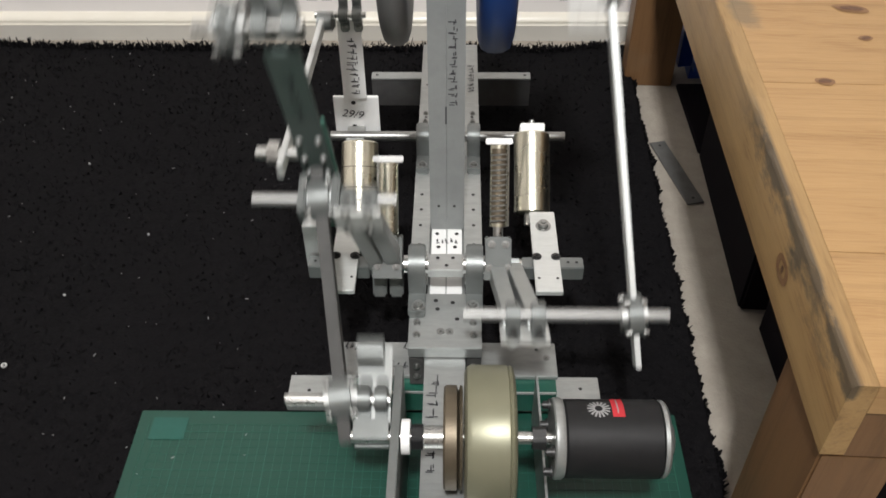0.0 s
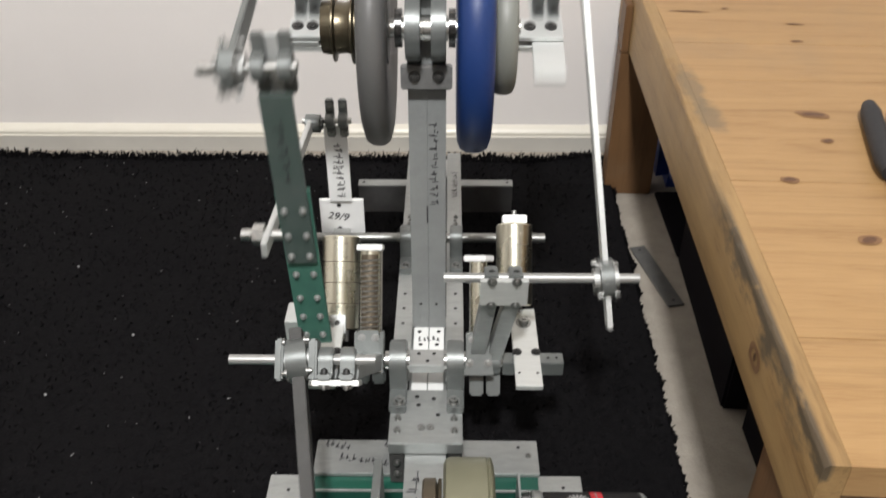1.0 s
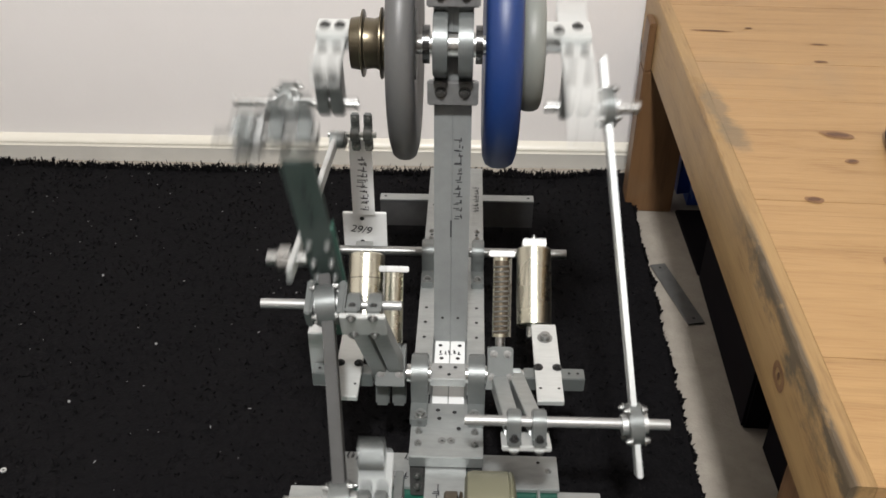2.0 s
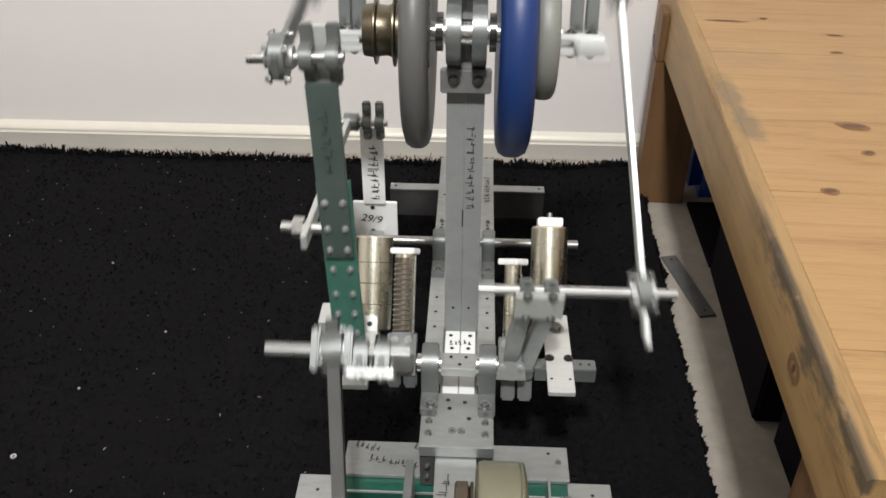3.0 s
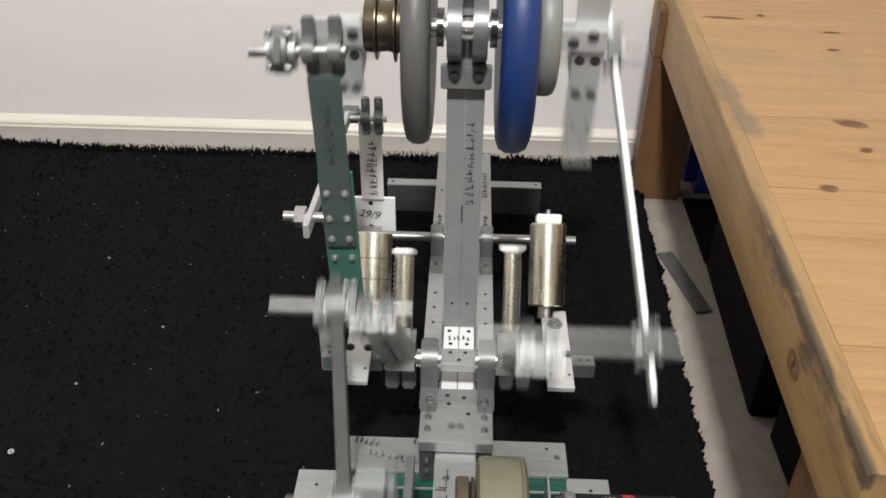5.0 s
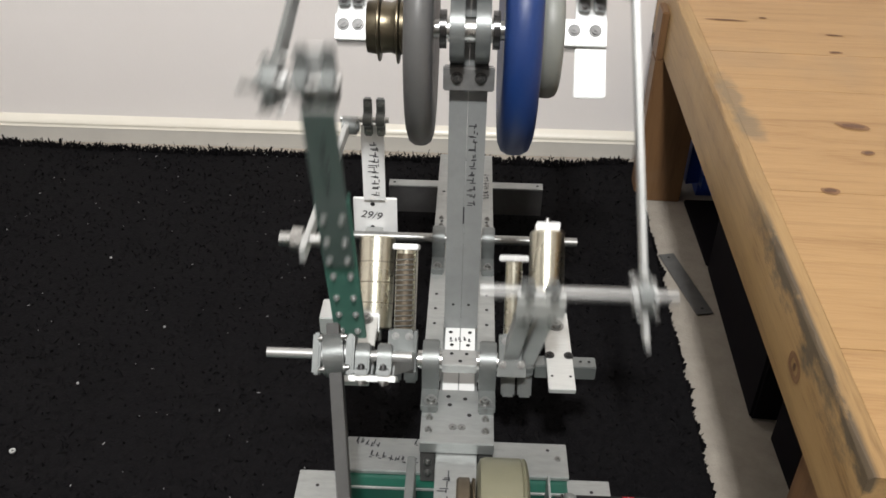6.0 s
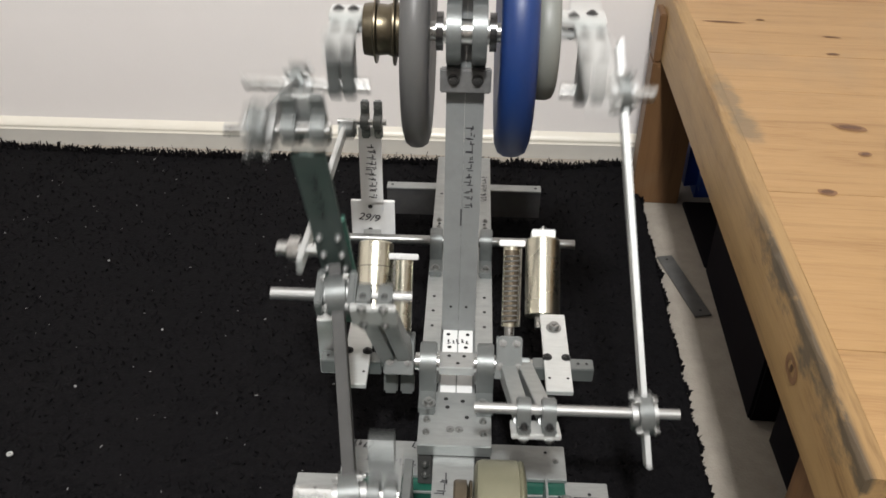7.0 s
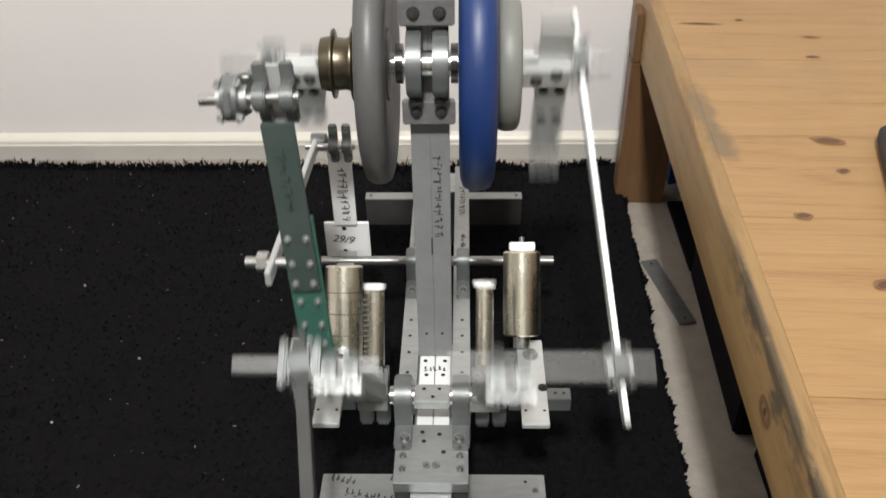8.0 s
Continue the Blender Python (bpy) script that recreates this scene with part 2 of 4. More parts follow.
PINE_SIDE = worn_edge()
KNOT = material("pine_knot", (0.085, 0.038, 0.022), 0.6, 0.0, (0.16, 0.08, 0.036), 120, 0.9)
KNOT_HALO = material("pine_knot_halo", (0.17, 0.082, 0.038), 0.6, 0.0, (0.25, 0.14, 0.062), 60, 0.9)
DARK = material("black_cloth", (0.006, 0.005, 0.007), 0.9, 0.0, (0.01, 0.008, 0.01), 20, 0.6, spec=0.1)
BLUE_BAG = material("blue_plastic", (0.014, 0.05, 0.28), 0.4, 0.0, (0.01, 0.03, 0.18), 20, 0.6)
TOOL = material("black_rubber_grip", (0.012, 0.0125, 0.015), 0.65, 0.0, (0.022, 0.022, 0.025), 60, 0.6, 0.2, 300)
STRAP = material("dull_zinc_strap", (0.15, 0.15, 0.145), 0.5, 0.3, (0.10, 0.10, 0.095), 40, 0.8)


def mat_green():
    m = bpy.data.materials.new("green_cutting_mat")
    m.use_nodes = True
    n, l = m.node_tree.nodes, m.node_tree.links
    bsdf = n["Principled BSDF"]
    bsdf.inputs["Roughness"].default_value = 0.45
    coord = n.new("ShaderNodeTexCoord")
    noise_node = n.new("ShaderNodeTexNoise")
    noise_node.inputs["Scale"].default_value, noise_node.inputs["Detail"].default_value = 12, 8
    l.new(coord.outputs["Object"], noise_node.inputs["Vector"])
    base = n.new("ShaderNodeMix")
    base.data_type = "RGBA"
    base.inputs["A"].default_value, base.inputs["B"].default_value = (0.003, 0.04, 0.026, 1), (0.005, 0.058, 0.039, 1)
    l.new(noise_node.outputs["Fac"], base.inputs["Factor"])
    l.new(base.outputs["Result"], bsdf.inputs["Base Color"])
    return m


MAT = mat_green()
MAT_LINE = material("pale_green_print", (0.022, 0.115, 0.082), 0.5, 0.0, (0.01, 0.08, 0.055), 60, 0.8)


# ---- mesh tools ----
def box(bm, x0, x1, y0, y1, z0, z1, bevel=0.0):
    made = bmesh.ops.create_cube(bm, size=1, matrix=Matrix.Translation(((x0 + x1) / 2, (y0 + y1) / 2, (z0 + z1) / 2))
                                 @ Matrix.Diagonal((abs(x1 - x0), abs(y1 - y0), abs(z1 - z0), 1)))
    if bevel:
        edges = {e for v in made["verts"] for e in v.link_edges}
        bmesh.ops.bevel(bm, geom=list(edges), offset=bevel, segments=2, affect="EDGES")
    return bm


TURN = {"x": Euler((0, radians(90), 0)).to_matrix().to_4x4(), "y": Euler((radians(-90), 0, 0)).to_matrix().to_4x4(),
        "z": Matrix.Identity(4)}


def rod(bm, axis, a, b, c0, c1, r, r2=None, segments=24):
    """A cylinder along an axis from a to b; c0, c1: the other two coordinates in order."""
    mid = (a + b) / 2
    at = {"x": (mid, c0, c1), "y": (c0, mid, c1), "z": (c0, c1, mid)}[axis]
    bmesh.ops.create_cone(bm, cap_ends=True, segments=segments, radius1=r, radius2=r if r2 is None else r2, depth=abs(b - a),
                          matrix=Matrix.Translation(at) @ TURN[axis])
    return bm


def lathe(bm, profile, y, z, segments=40):
    """Turn a closed profile of (x, radius) round the x axis at y, z."""
    rings = []
    for k in range(segments):
        a = 2 * math.pi * k / segments
        rings.append([bm.verts.new((x, y + r * math.cos(a), z + r * math.sin(a))) for x, r in profile])
    n = len(profile)
    for k in range(segments):
        p, q = rings[k], rings[(k + 1) % segments]
        for i in range(n):
            j = (i + 1) % n
            bm.faces.new((p[i], p[j], q[j], q[i]))
    bmesh.ops.recalc_face_normals(bm, faces=bm.faces[:])
    return bm


def extrude_profile(bm, points, x0, x1, bevel=0.0):
    """Points (y, z) of a closed outline, drawn out along x."""
    lo = [bm.verts.new((x0, y, z)) for y, z in points]
    hi = [bm.verts.new((x1, y, z)) for y, z in points]
    made = [bm.faces.new(lo), bm.faces.new(hi[::-1])]
    n = len(points)
    for i in range(n):
        made.append(bm.faces.new((lo[i], hi[i], hi[(i + 1) % n], lo[(i + 1) % n])))
    bmesh.ops.recalc_face_normals(bm, faces=made)
    if bevel:
        edges = set(made[0].edges) | set(made[1].edges)
        bmesh.ops.bevel(bm, geom=list(edges), offset=bevel, segments=2, affect="EDGES")
    return bm


def pillow(bm, x0, x1, cy, cz, ring, half, foot=0.009, down=(0, -1), height=None):
    """A pillow block: a ring round (cy, cz) on a foot that lies in the direction down, half as long as given."""
    height = height or ring + 0.006
    d = Vector(down)
    s = Vector((-d.y, d.x))
    pts = []
    def at(a, b):
        q = Vector((cy, cz)) + s * a + d * b
        pts.append((q.x, q.y))
    at(-half, height), at(half, height), at(half, height - foot), at(ring * 0.98, height - foot)
    for k in range(0, 13):
        a = radians(10 - 200 * k / 12)
        at(ring * math.cos(a), ring * math.sin(a))
    at(-ring * 0.98, height - foot), at(-half, height - foot)
    return extrude_profile(bm, pts, x0, x1, 0.0015)


def smooth(me, angle=40):
    for p in me.polygons:
        p.use_smooth = True
    me.set_sharp_from_angle(angle=radians(angle))


def part(name, bm, mat, parent=None, label=""):
    me = bpy.data.meshes.new(name)
    bm.to_mesh(me)
    bm.free()
    me.materials.append(mat)
    smooth(me)
    ob = new(name, me)
    ob.parent = parent
    if label:
        ob["label"] = label
    return ob


def B():
    return bmesh.new()


def thing(name, bm, mat, label, category, kind="", group=""):
    return tagged(part(name, bm, mat), label, category, group, kind)


_bolts = {}


def bolt(parent, at, direction, r=0.0042, h=0.004, mat=None, name="bolt"):
    """A socket-head bolt whose head stands on `at` in a direction."""
    key = (r, h, mat)
    if key not in _bolts:
        bm = B()
        rod(bm, "z", 0, h, 0, 0, r, r * 0.92, 14)
        rod(bm, "z", -0.001, 0.0008, 0, 0, r * 1.5, None, 16)
        rod(bm, "z", h, h + 0.0012, 0, 0, r * 0.5, r * 0.42, 6)
        me = bpy.data.meshes.new(name)
        bm.to_mesh(me)
        bm.free()
        me.materials.append(mat or ZINC)
        smooth(me)
        _bolts[key] = me
    ob = new(name, _bolts[key])
    ob.parent = parent
    ob.matrix_basis = Matrix.Translation(at) @ Vector(direction).to_track_quat("Z", "Y").to_matrix().to_4x4()
    return ob


def holes(parent, places, direction, r=0.0026):
    for at in places:
        bm = B()
        bmesh.ops.create_circle(bm, cap_ends=True, segments=10, radius=r)
        ob = part("drilled_hole", bm, HOLE, parent)
        d = Vector(direction).normalized()
        ob.matrix_basis = Matrix.Translation(Vector(at) + d * 0.0006) @ d.to_track_quat("Z", "Y").to_matrix().to_4x4()


def scribble(parent, origin, along, up, length, height, n, seed):
    """Unreadable marker writing as plain short bars, laid on a face."""
    rnd = random.Random(seed)
    bm = B()
    a, u = Vector(along).normalized(), Vector(up).normalized()
    w = a.cross(u)
    o = Vector(origin) + w * 0.0004
    step = length / n
    for k in range(n):
        s = o + a * (k * step)
        for j in range(4):
            p = s + a * rnd.uniform(0, step * 0.5) + u * rnd.uniform(0, height * 0.5)
            vertical = j % 2 == 0
            e1 = (u if vertical else a) * (height * rnd.uniform(0.5, 0.8) if vertical else step * rnd.uniform(0.3, 0.6))
            e2 = (a if vertical else u) * 0.0012
            vs = [bm.verts.new(q) for q in (p, p + e1, p + e1 + e2, p + e2)]
            bm.faces.new(vs)
    ob = part("handwriting", bm, INK, parent, "black marker scribble")
    ob["kind"] = "stuff"
    return ob


# ---- room ----
WALL_Y = 1.5
thing("ground", box(B(), -1.9, 2.0, -1.8, WALL_Y, -0.06, -0.02), CARPET, "beige cut-pile carpet floor beside the rug", "floor", "structure")
thing("wall_north", box(B(), -2.0, 2.1, WALL_Y, WALL_Y + 0.1, -0.06, 2.4), WALL, "plain white painted wall behind the machine", "wall", "structure")
thing("wall_south", box(B(), -2.0, 2.1, -1.9, -1.8, -0.06, 2.4), WALL, "plain white painted wall", "wall", "structure")
thing("wall_west", box(B(), -2.0, -1.9, -1.8, WALL_Y, -0.06, 2.4), WALL, "plain white painted wall", "wall", "structure")
thing("wall_east", box(B(), 2.0, 2.1, -1.8, WALL_Y, -0.06, 2.4), WALL, "plain white painted wall", "wall", "structure")
thing("ceiling", box(B(), -2.0, 2.1, -1.9, 1.6, 2.4, 2.5), WALL, "white ceiling", "ceiling", "structure")


def baseboard():
    bm = B()
    pts = [(WALL_Y, -0.02), (WALL_Y - 0.014, -0.02), (WALL_Y - 0.014, 0.0122), (WALL_Y - 0.012, 0.015), (WALL_Y - 0.012, 0.018),
           (WALL_Y - 0.013, 0.020), (WALL_Y - 0.012, 0.024), (WALL_Y - 0.007, 0.028), (WALL_Y - 0.003, 0.032), (WALL_Y, 0.034)]
    face = [(WALL_Y, -0.02), (WALL_Y - 0.0125, -0.02), (WALL_Y - 0.0125, 0.0118), (WALL_Y, 0.0118)]
    # lower face coloured greyer than the moulding above it
    board = thing("baseboard", extrude_profile(B(), face, -1.9, 2.0), BOARD, "grey-white baseboard with an ivory moulded top", "baseboard", "structure")
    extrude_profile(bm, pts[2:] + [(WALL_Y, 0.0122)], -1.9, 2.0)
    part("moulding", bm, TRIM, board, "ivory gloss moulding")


baseboard()


def rug():
    """A black shaggy rug: an uneven slab with tufts standing out along its border and over its face."""
    rnd = random.Random(4)
    bm = B()
    nx, ny = 70, 70
    x0, y0, y1 = -1.5, -1.0, WALL_Y - 0.052
    grid = []

    def back(x):
        stops = ((-1.5, 0.004), (-0.89, 0.010), (-0.57, 0.022), (-0.13, 0.024), (0.19, 0.028), (0.27, 0.010), (0.4, 0.0))
        for (xa, va), (xb, vb) in zip(stops, stops[1:]):
            if x <= xb:
                return va + (vb - va) * max(x - xa, 0) / (xb - xa)
        return 0.0

    for j in range(ny + 1):
        row = []
        y = y0 + (y1 - y0) * j / ny
        xr = 0.303 + 0.018 * (y - 0.6) / 0.8
        for i in range(nx + 1):
            x = x0 + (xr - x0) * i / nx
            y = y0 + (y1 - back(x) - y0) * j / ny
            z = 0.002 * noise.noise((x * 9, y * 9, 0)) + 0.0015 * noise.noise((x * 40, y * 40, 3)) - 0.002
            row.append(bm.verts.new((x, y, z)))
        grid.append(row)
    for j in range(ny):
        for i in range(nx):
            bm.faces.new((grid[j][i], grid[j][i + 1], grid[j + 1][i + 1], grid[j + 1][i]))
    border = [e for e in bm.edges if len(e.link_faces) == 1]
    ext = bmesh.ops.extrude_edge_only(bm, edges=border)
    for v in [g for g in ext["geom"] if isinstance(g, bmesh.types.BMVert)]:
        v.co.z = -0.0195
    base = thing("rug", bm, RUG, "black shaggy rug lying on the beige carpet", "rug")
    verts, faces = [], []

    def tuft(x, y, z, h, w, lean):
        a = rnd.uniform(0, 6.283)
        dx, dy = math.cos(a) * w, math.sin(a) * w
        lx, ly = rnd.gauss(0, lean), rnd.gauss(0, lean)
        k = len(verts)
        verts.extend([(x - dx, y - dy, z), (x + dx, y + dy, z), (x + lx + dx * 0.5, y + ly + dy * 0.5, z + h), (x + lx - dx * 0.5, y + ly - dy * 0.5, z + h)])
        faces.append((k, k + 1, k + 2, k + 3))

    for _ in range(5200):
        x = rnd.uniform(-1.3, 0.31)
        b = abs(noise.noise((x * 14, 0, 9))) * 0.014 + abs(noise.noise((x * 60, 0, 2))) * 0.006
        tuft(x, y1 - back(x) + rnd.uniform(-0.008, 0.006 + b * 0.4), -0.004, rnd.uniform(0.004, 0.009 + 0.6 * b), rnd.uniform(0.0012, 0.003), 0.004)
    for _ in range(9000):
        y = rnd.uniform(-0.1, y1)
        b = abs(noise.noise((0, y * 14, 5))) * 0.014 + abs(noise.noise((0, y * 60, 5))) * 0.006
        xr = 0.303 + 0.018 * (y - 0.6) / 0.8
        tuft(xr + rnd.uniform(-0.010, 0.001 + b), y, -0.014, rnd.uniform(0.004, 0.009), rnd.uniform(0.0022, 0.0046), 0.0022)
    for _ in range(16000):
        tuft(rnd.uniform(-1.1, 0.3), rnd.uniform(0.05, y1), -0.004, rnd.uniform(0.004, 0.008), rnd.uniform(0.001, 0.0026), 0.005)
    me = bpy.data.meshes.new("rug_pile")
    me.from_pydata(verts, [], faces)
    me.materials.append(PILE)
    pile = new("shag", me)
    pile.parent = base
    tagged(pile, "black shaggy pile", kind="stuff")
    bm = B()
    for _ in range(170):
        p = Matrix.Translation((rnd.uniform(-0.95, -0.16), rnd.uniform(0.35, 1.42), 0.006)) @ Matrix.Rotation(rnd.uniform(0, 6.28), 4, "Z")
        s = rnd.choice((0.0006, 0.0006, 0.0007, 0.0008, 0.001))
        bmesh.ops.create_icosphere(bm, subdivisions=1, radius=s, matrix=p @ Matrix.Diagonal((rnd.uniform(1, 3.2), 0.8, 0.5, 1)))
    for x, y in ((-0.505, 0.780), (-0.425, 0.9), (-0.56, 1.063)):
        bmesh.ops.create_icosphere(bm, subdivisions=1, radius=0.0022, matrix=Matrix.Translation((x, y, 0.006)))
    lint = part("lint", bm, LINT, None)
    tagged(lint, "specks of white lint on the black rug", "lint", kind="stuff")
    bm = B()
    lathe(bm, [(-0.0010, 0.0018), (-0.0010, 0.0037), (0.0010, 0.0037), (0.0010, 0.0018)], 0, 0, 24)
    washer = thing("washer", bm, ALU, "small bright steel washer lost on the black rug", "washer")
    washer.matrix_basis = pose(-0.539, 0.660, 0.0065, 0, 90, 0)


rug()


def cutting_mat():
    bm = B()
    box(bm, -0.352, 0.264, 0.145, 0.596, 0.003, 0.006, 0.0012)
    top = thing("cutting_mat", bm, MAT, "green self-healing cutting mat with a printed grid", "cutting mat")
    lines = B()
    for i in range(1, 61):
        x = -0.349 + 0.01 * i
        if x < 0.26:
            w = 0.0007 if i % 5 == 0 else 0.00035
            box(lines, x - w / 2, x + w / 2, 0.165, 0.576, 0.0061, 0.0064)
    for j in range(0, 42):
        y = 0.166 + 0.01 * j
        w = 0.0007 if j % 5 == 0 else 0.00035
        box(lines, -0.332, 0.25, y - w / 2, y + w / 2, 0.0065, 0.0067)
    part("grid_print", lines, MAT_LINE, top, "pale green printed grid lines")
    lab = B()
    box(lab, -0.335, -0.295, 0.555, 0.585, 0.0068, 0.0070)
    part("label_print", lab, material("faded_green_print", (0.008, 0.085, 0.065), 0.5), top, "faded pale printed label")


cutting_mat()


# ---- workbench ----
def workbench():
    hold = new("workbench")
    hold.matrix_basis = Matrix.Translation((0.279, 0.345, -0.02)) @ Matrix.Rotation(radians(-2.4), 4, "Z")
    tagged(hold, "low pine workbench with knotty worn boards", "workbench")
    Z1 = 0.384
    rnd = random.Random(8)
    # top boards run across the bench behind a border strip
    y = 0.012
    for w in (0.133, 0.12, 0.125, 0.12, 0.13, 0.12, 0.125, 0.112, 0.133):
        bm = B()
        box(bm, 0.0183, 0.9, y, y + w - 0.0002, Z1 - 0.03, Z1 + rnd.uniform(-0.0002, 0.0002), 0.0002)
        part("top_board", bm, PINE, hold)
        y += w
    bm = B()
    n = 186
    secs = []
    for k in range(n + 1):
        y = 0.012 + 1.118 * k / n
        c = 0.0016 + (0.008 * max(0, noise.noise((y * 13, 1.5, 0)) + 0.05) + 0.004 * max(0, noise.noise((y * 50, 1.5, 4)))) * (1 if 0.06 < y < 0.75 else 0.3)
        d = c * (1.2 + 0.6 * noise.noise((y * 14, 7, 0)))
        zb = Z1 - 0.080 - 0.028 * y
        secs.append([bm.verts.new(q) for q in ((0, y, zb), (0.018, y, zb), (0.018, y, Z1), (c, y, Z1 + 0.0002), (c * 0.3, y, Z1 - d * 0.45), (0, y, Z1 - d))])
    for a, b in zip(secs, secs[1:]):
        for j in range(6):
            bm.faces.new((a[j], a[(j + 1) % 6], b[(j + 1) % 6], b[j]))
    bm.faces.new(secs[0]), bm.faces.new(secs[-1])
    bmesh.ops.recalc_face_normals(bm, faces=bm.faces[:])
    part("side_rail", bm, PINE_SIDE, hold, "thick pine edge board with grey worn corner")
    # front board and legs take the pine coloured dark for shade
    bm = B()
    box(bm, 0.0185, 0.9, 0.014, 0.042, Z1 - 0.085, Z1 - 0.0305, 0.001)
    part("front_rail", bm, PINE_SHADED, hold, "pine front board with its shade put into the colour")
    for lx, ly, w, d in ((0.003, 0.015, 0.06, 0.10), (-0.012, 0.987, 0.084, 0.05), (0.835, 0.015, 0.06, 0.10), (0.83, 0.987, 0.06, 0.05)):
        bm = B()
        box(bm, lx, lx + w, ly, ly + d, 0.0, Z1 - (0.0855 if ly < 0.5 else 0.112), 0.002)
        leg = part("leg", bm, PINE_SHADED, hold)
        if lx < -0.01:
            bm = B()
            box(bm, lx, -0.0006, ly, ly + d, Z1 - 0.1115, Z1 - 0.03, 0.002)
            part("leg_cheek", bm, PINE_SHADED, leg, "outer half of the leg lapped over the edge board")
    # knots and worn spots
    for kx, ky, a, b, rot in ((0.147, 0.545, 0.021, 0.0085, -14), (0.144, 0.480, 0.0085, 0.0052, 10), (0.079, 0.393, 0.0105, 0.0065, -8),
                              (0.123, 0.286, 0.0125, 0.0075, 15), (0.190, 0.770, 0.010, 0.0045, 0), (0.063, 0.880, 0.030, 0.0038, -3),
                              (0.118, 0.895, 0.0065, 0.0030, 0), (0.205, 0.835, 0.014, 0.0030, -4)):
        bm = B()
        ring = []
        for k in range(18):
            t = 2 * math.pi * k / 18
            f = 1 + 0.25 * noise.noise((math.cos(t) * 1.5, math.sin(t) * 1.5, kx * 40))
            ring.append(bm.verts.new((a * f * math.cos(t), b * f * math.sin(t), 0)))
        bm.faces.new(ring)
        ob = part("knot", bm, KNOT_HALO, hold)
        ob.matrix_basis = Matrix.Translation((kx, ky, Z1 + 0.0007)) @ Matrix.Rotation(radians(rot), 4, "Z")
        core = bm = B()
        for f, dz in ((0.62, 0.0004),):
            bm.faces.new([bm.verts.new((a * f * math.cos(t), b * f * math.sin(t + 0.2), dz)) for t in [2 * math.pi * k / 14 for k in range(14)]])
        part("knot_core", core, KNOT, ob)
    bm = B()
    rings = []
    for f in (1.0, 0.55):
        rings.append([bm.verts.new((0, f * 0.016 * math.cos(t), f * 0.0115 * math.sin(t) + 0.0008 * math.sin(3 * t))) for t in [2 * math.pi * k / 20 for k in range(20)]])
    for k in range(20):
        bm.faces.new((rings[0][k], rings[0][(k + 1) % 20], rings[1][(k + 1) % 20], rings[1][k]))
    ob = part("knot", bm, KNOT_HALO, hold)
    ob.matrix_basis = Matrix.Translation((-0.0007, 0.17, Z1 - 0.045))
    bm = B()
    bm.faces.new([bm.verts.new((0, 0.0032 * math.cos(t), 0.004 * math.sin(t))) for t in [2 * math.pi * k / 10 for k in range(10)]])
    part("knot_core", bm, KNOT, ob)
    return hold


workbench()


def under_bench():
    bm = B()
    box(bm, 0, 0.62, 0, 0.338, 0, 0.27, 0.004)
    ob = thing("storage_box", bm, DARK, "black cloth-covered box pushed under the workbench", "box")
    ob.matrix_basis = pose(0.386, 0.784, -0.02, 0, 0, -2.4)
    bm = B()
    box(bm, 0.404, 1.0, 0.46, 0.753, -0.02, 0.27, 0.004)
    thing("storage_box", bm, DARK, "black cloth-covered box set further under the workbench", "box")
    bm = B()
    box(bm, 0.400, 1.0, 1.128, 1.327, -0.02, -0.012, 0.002)
    thing("storage_tray", bm, DARK, "flat black tray under the back of the workbench", "tray")
    bm = B()
    box(bm, -0.095, 0.12, -0.065, 0.065, 0, 0.26, 0.025)
    for v in bm.verts:
        v.co.x += 0.008 * noise.noise(v.co * 30)
        v.co.y += 0.008 * noise.noise(v.co * 30 + Vector((5, 5, 5)))
    ob = thing("plastic_bag", bm, BLUE_BAG, "crumpled dark blue plastic bag behind the bench leg", "bag")
    ob.matrix_basis = pose(0.5, 1.395, -0.02, 0, 0, 0)


under_bench()


def strap():
    bm = B()
    box(bm, -0.0135, 0.0135, -0.08, 0.08, 0, 0.003, 0.001)
    ob = thing("metal_strap", bm, STRAP, "dull grey drilled metal strap lying on the carpet", "metal strap")
    holes(ob, [(0, y, 0.003) for y in (-0.068, 0.068)], (0, 0, 1), 0.0024)
    ob.matrix_basis = pose(0.356, 1.08, -0.0195, 0, 0, 12)


strap()


def sweep(bm, points, radius, segments=12):
    """A round bar through points, closed at both ends."""
    rings = []
    for k, p in enumerate(points):
        d = (points[min(k + 1, len(points) - 1)] - points[max(k - 1, 0)]).normalized()
        q = d.to_track_quat("Z", "Y")
        r = radius * (0.7 if k in (0, len(points) - 1) else 1)
        rings.append([bm.verts.new(p + q @ Vector((r * math.cos(2 * math.pi * j / segments), r * math.sin(2 * math.pi * j / segments), 0))) for j in range(segments)])
    for a, b in zip(rings, rings[1:]):
        for j in range(segments):
            bm.faces.new((a[j], a[(j + 1) % segments], b[(j + 1) % segments], b[j]))
    bm.faces.new(rings[0]), bm.faces.new(rings[-1])
    bmesh.ops.recalc_face_normals(bm, faces=bm.faces[:])
    return bm


def pliers():
    hold = new("pliers")
    hold.matrix_basis = pose(0.510, 0.884, 0.3645, 0, 0, -15)
    tagged(hold, "black rubber-gripped pliers lying on the workbench", "pliers")
    for s in (-1, 1):
        pts = [Vector((0.0145 + s * (0.0145 - 0.0028 * (k / 8) ** 2), -0.16 * k / 8, 0.0115)) for k in range(9)]
        part("grip", sweep(B(), pts, 0.0112), TOOL, hold)
    bm = B()
    box(bm, 0.001, 0.028, -0.225, -0.163, 0.003, 0.016, 0.003)
    part("jaw", bm, STEEL, hold)


pliers()


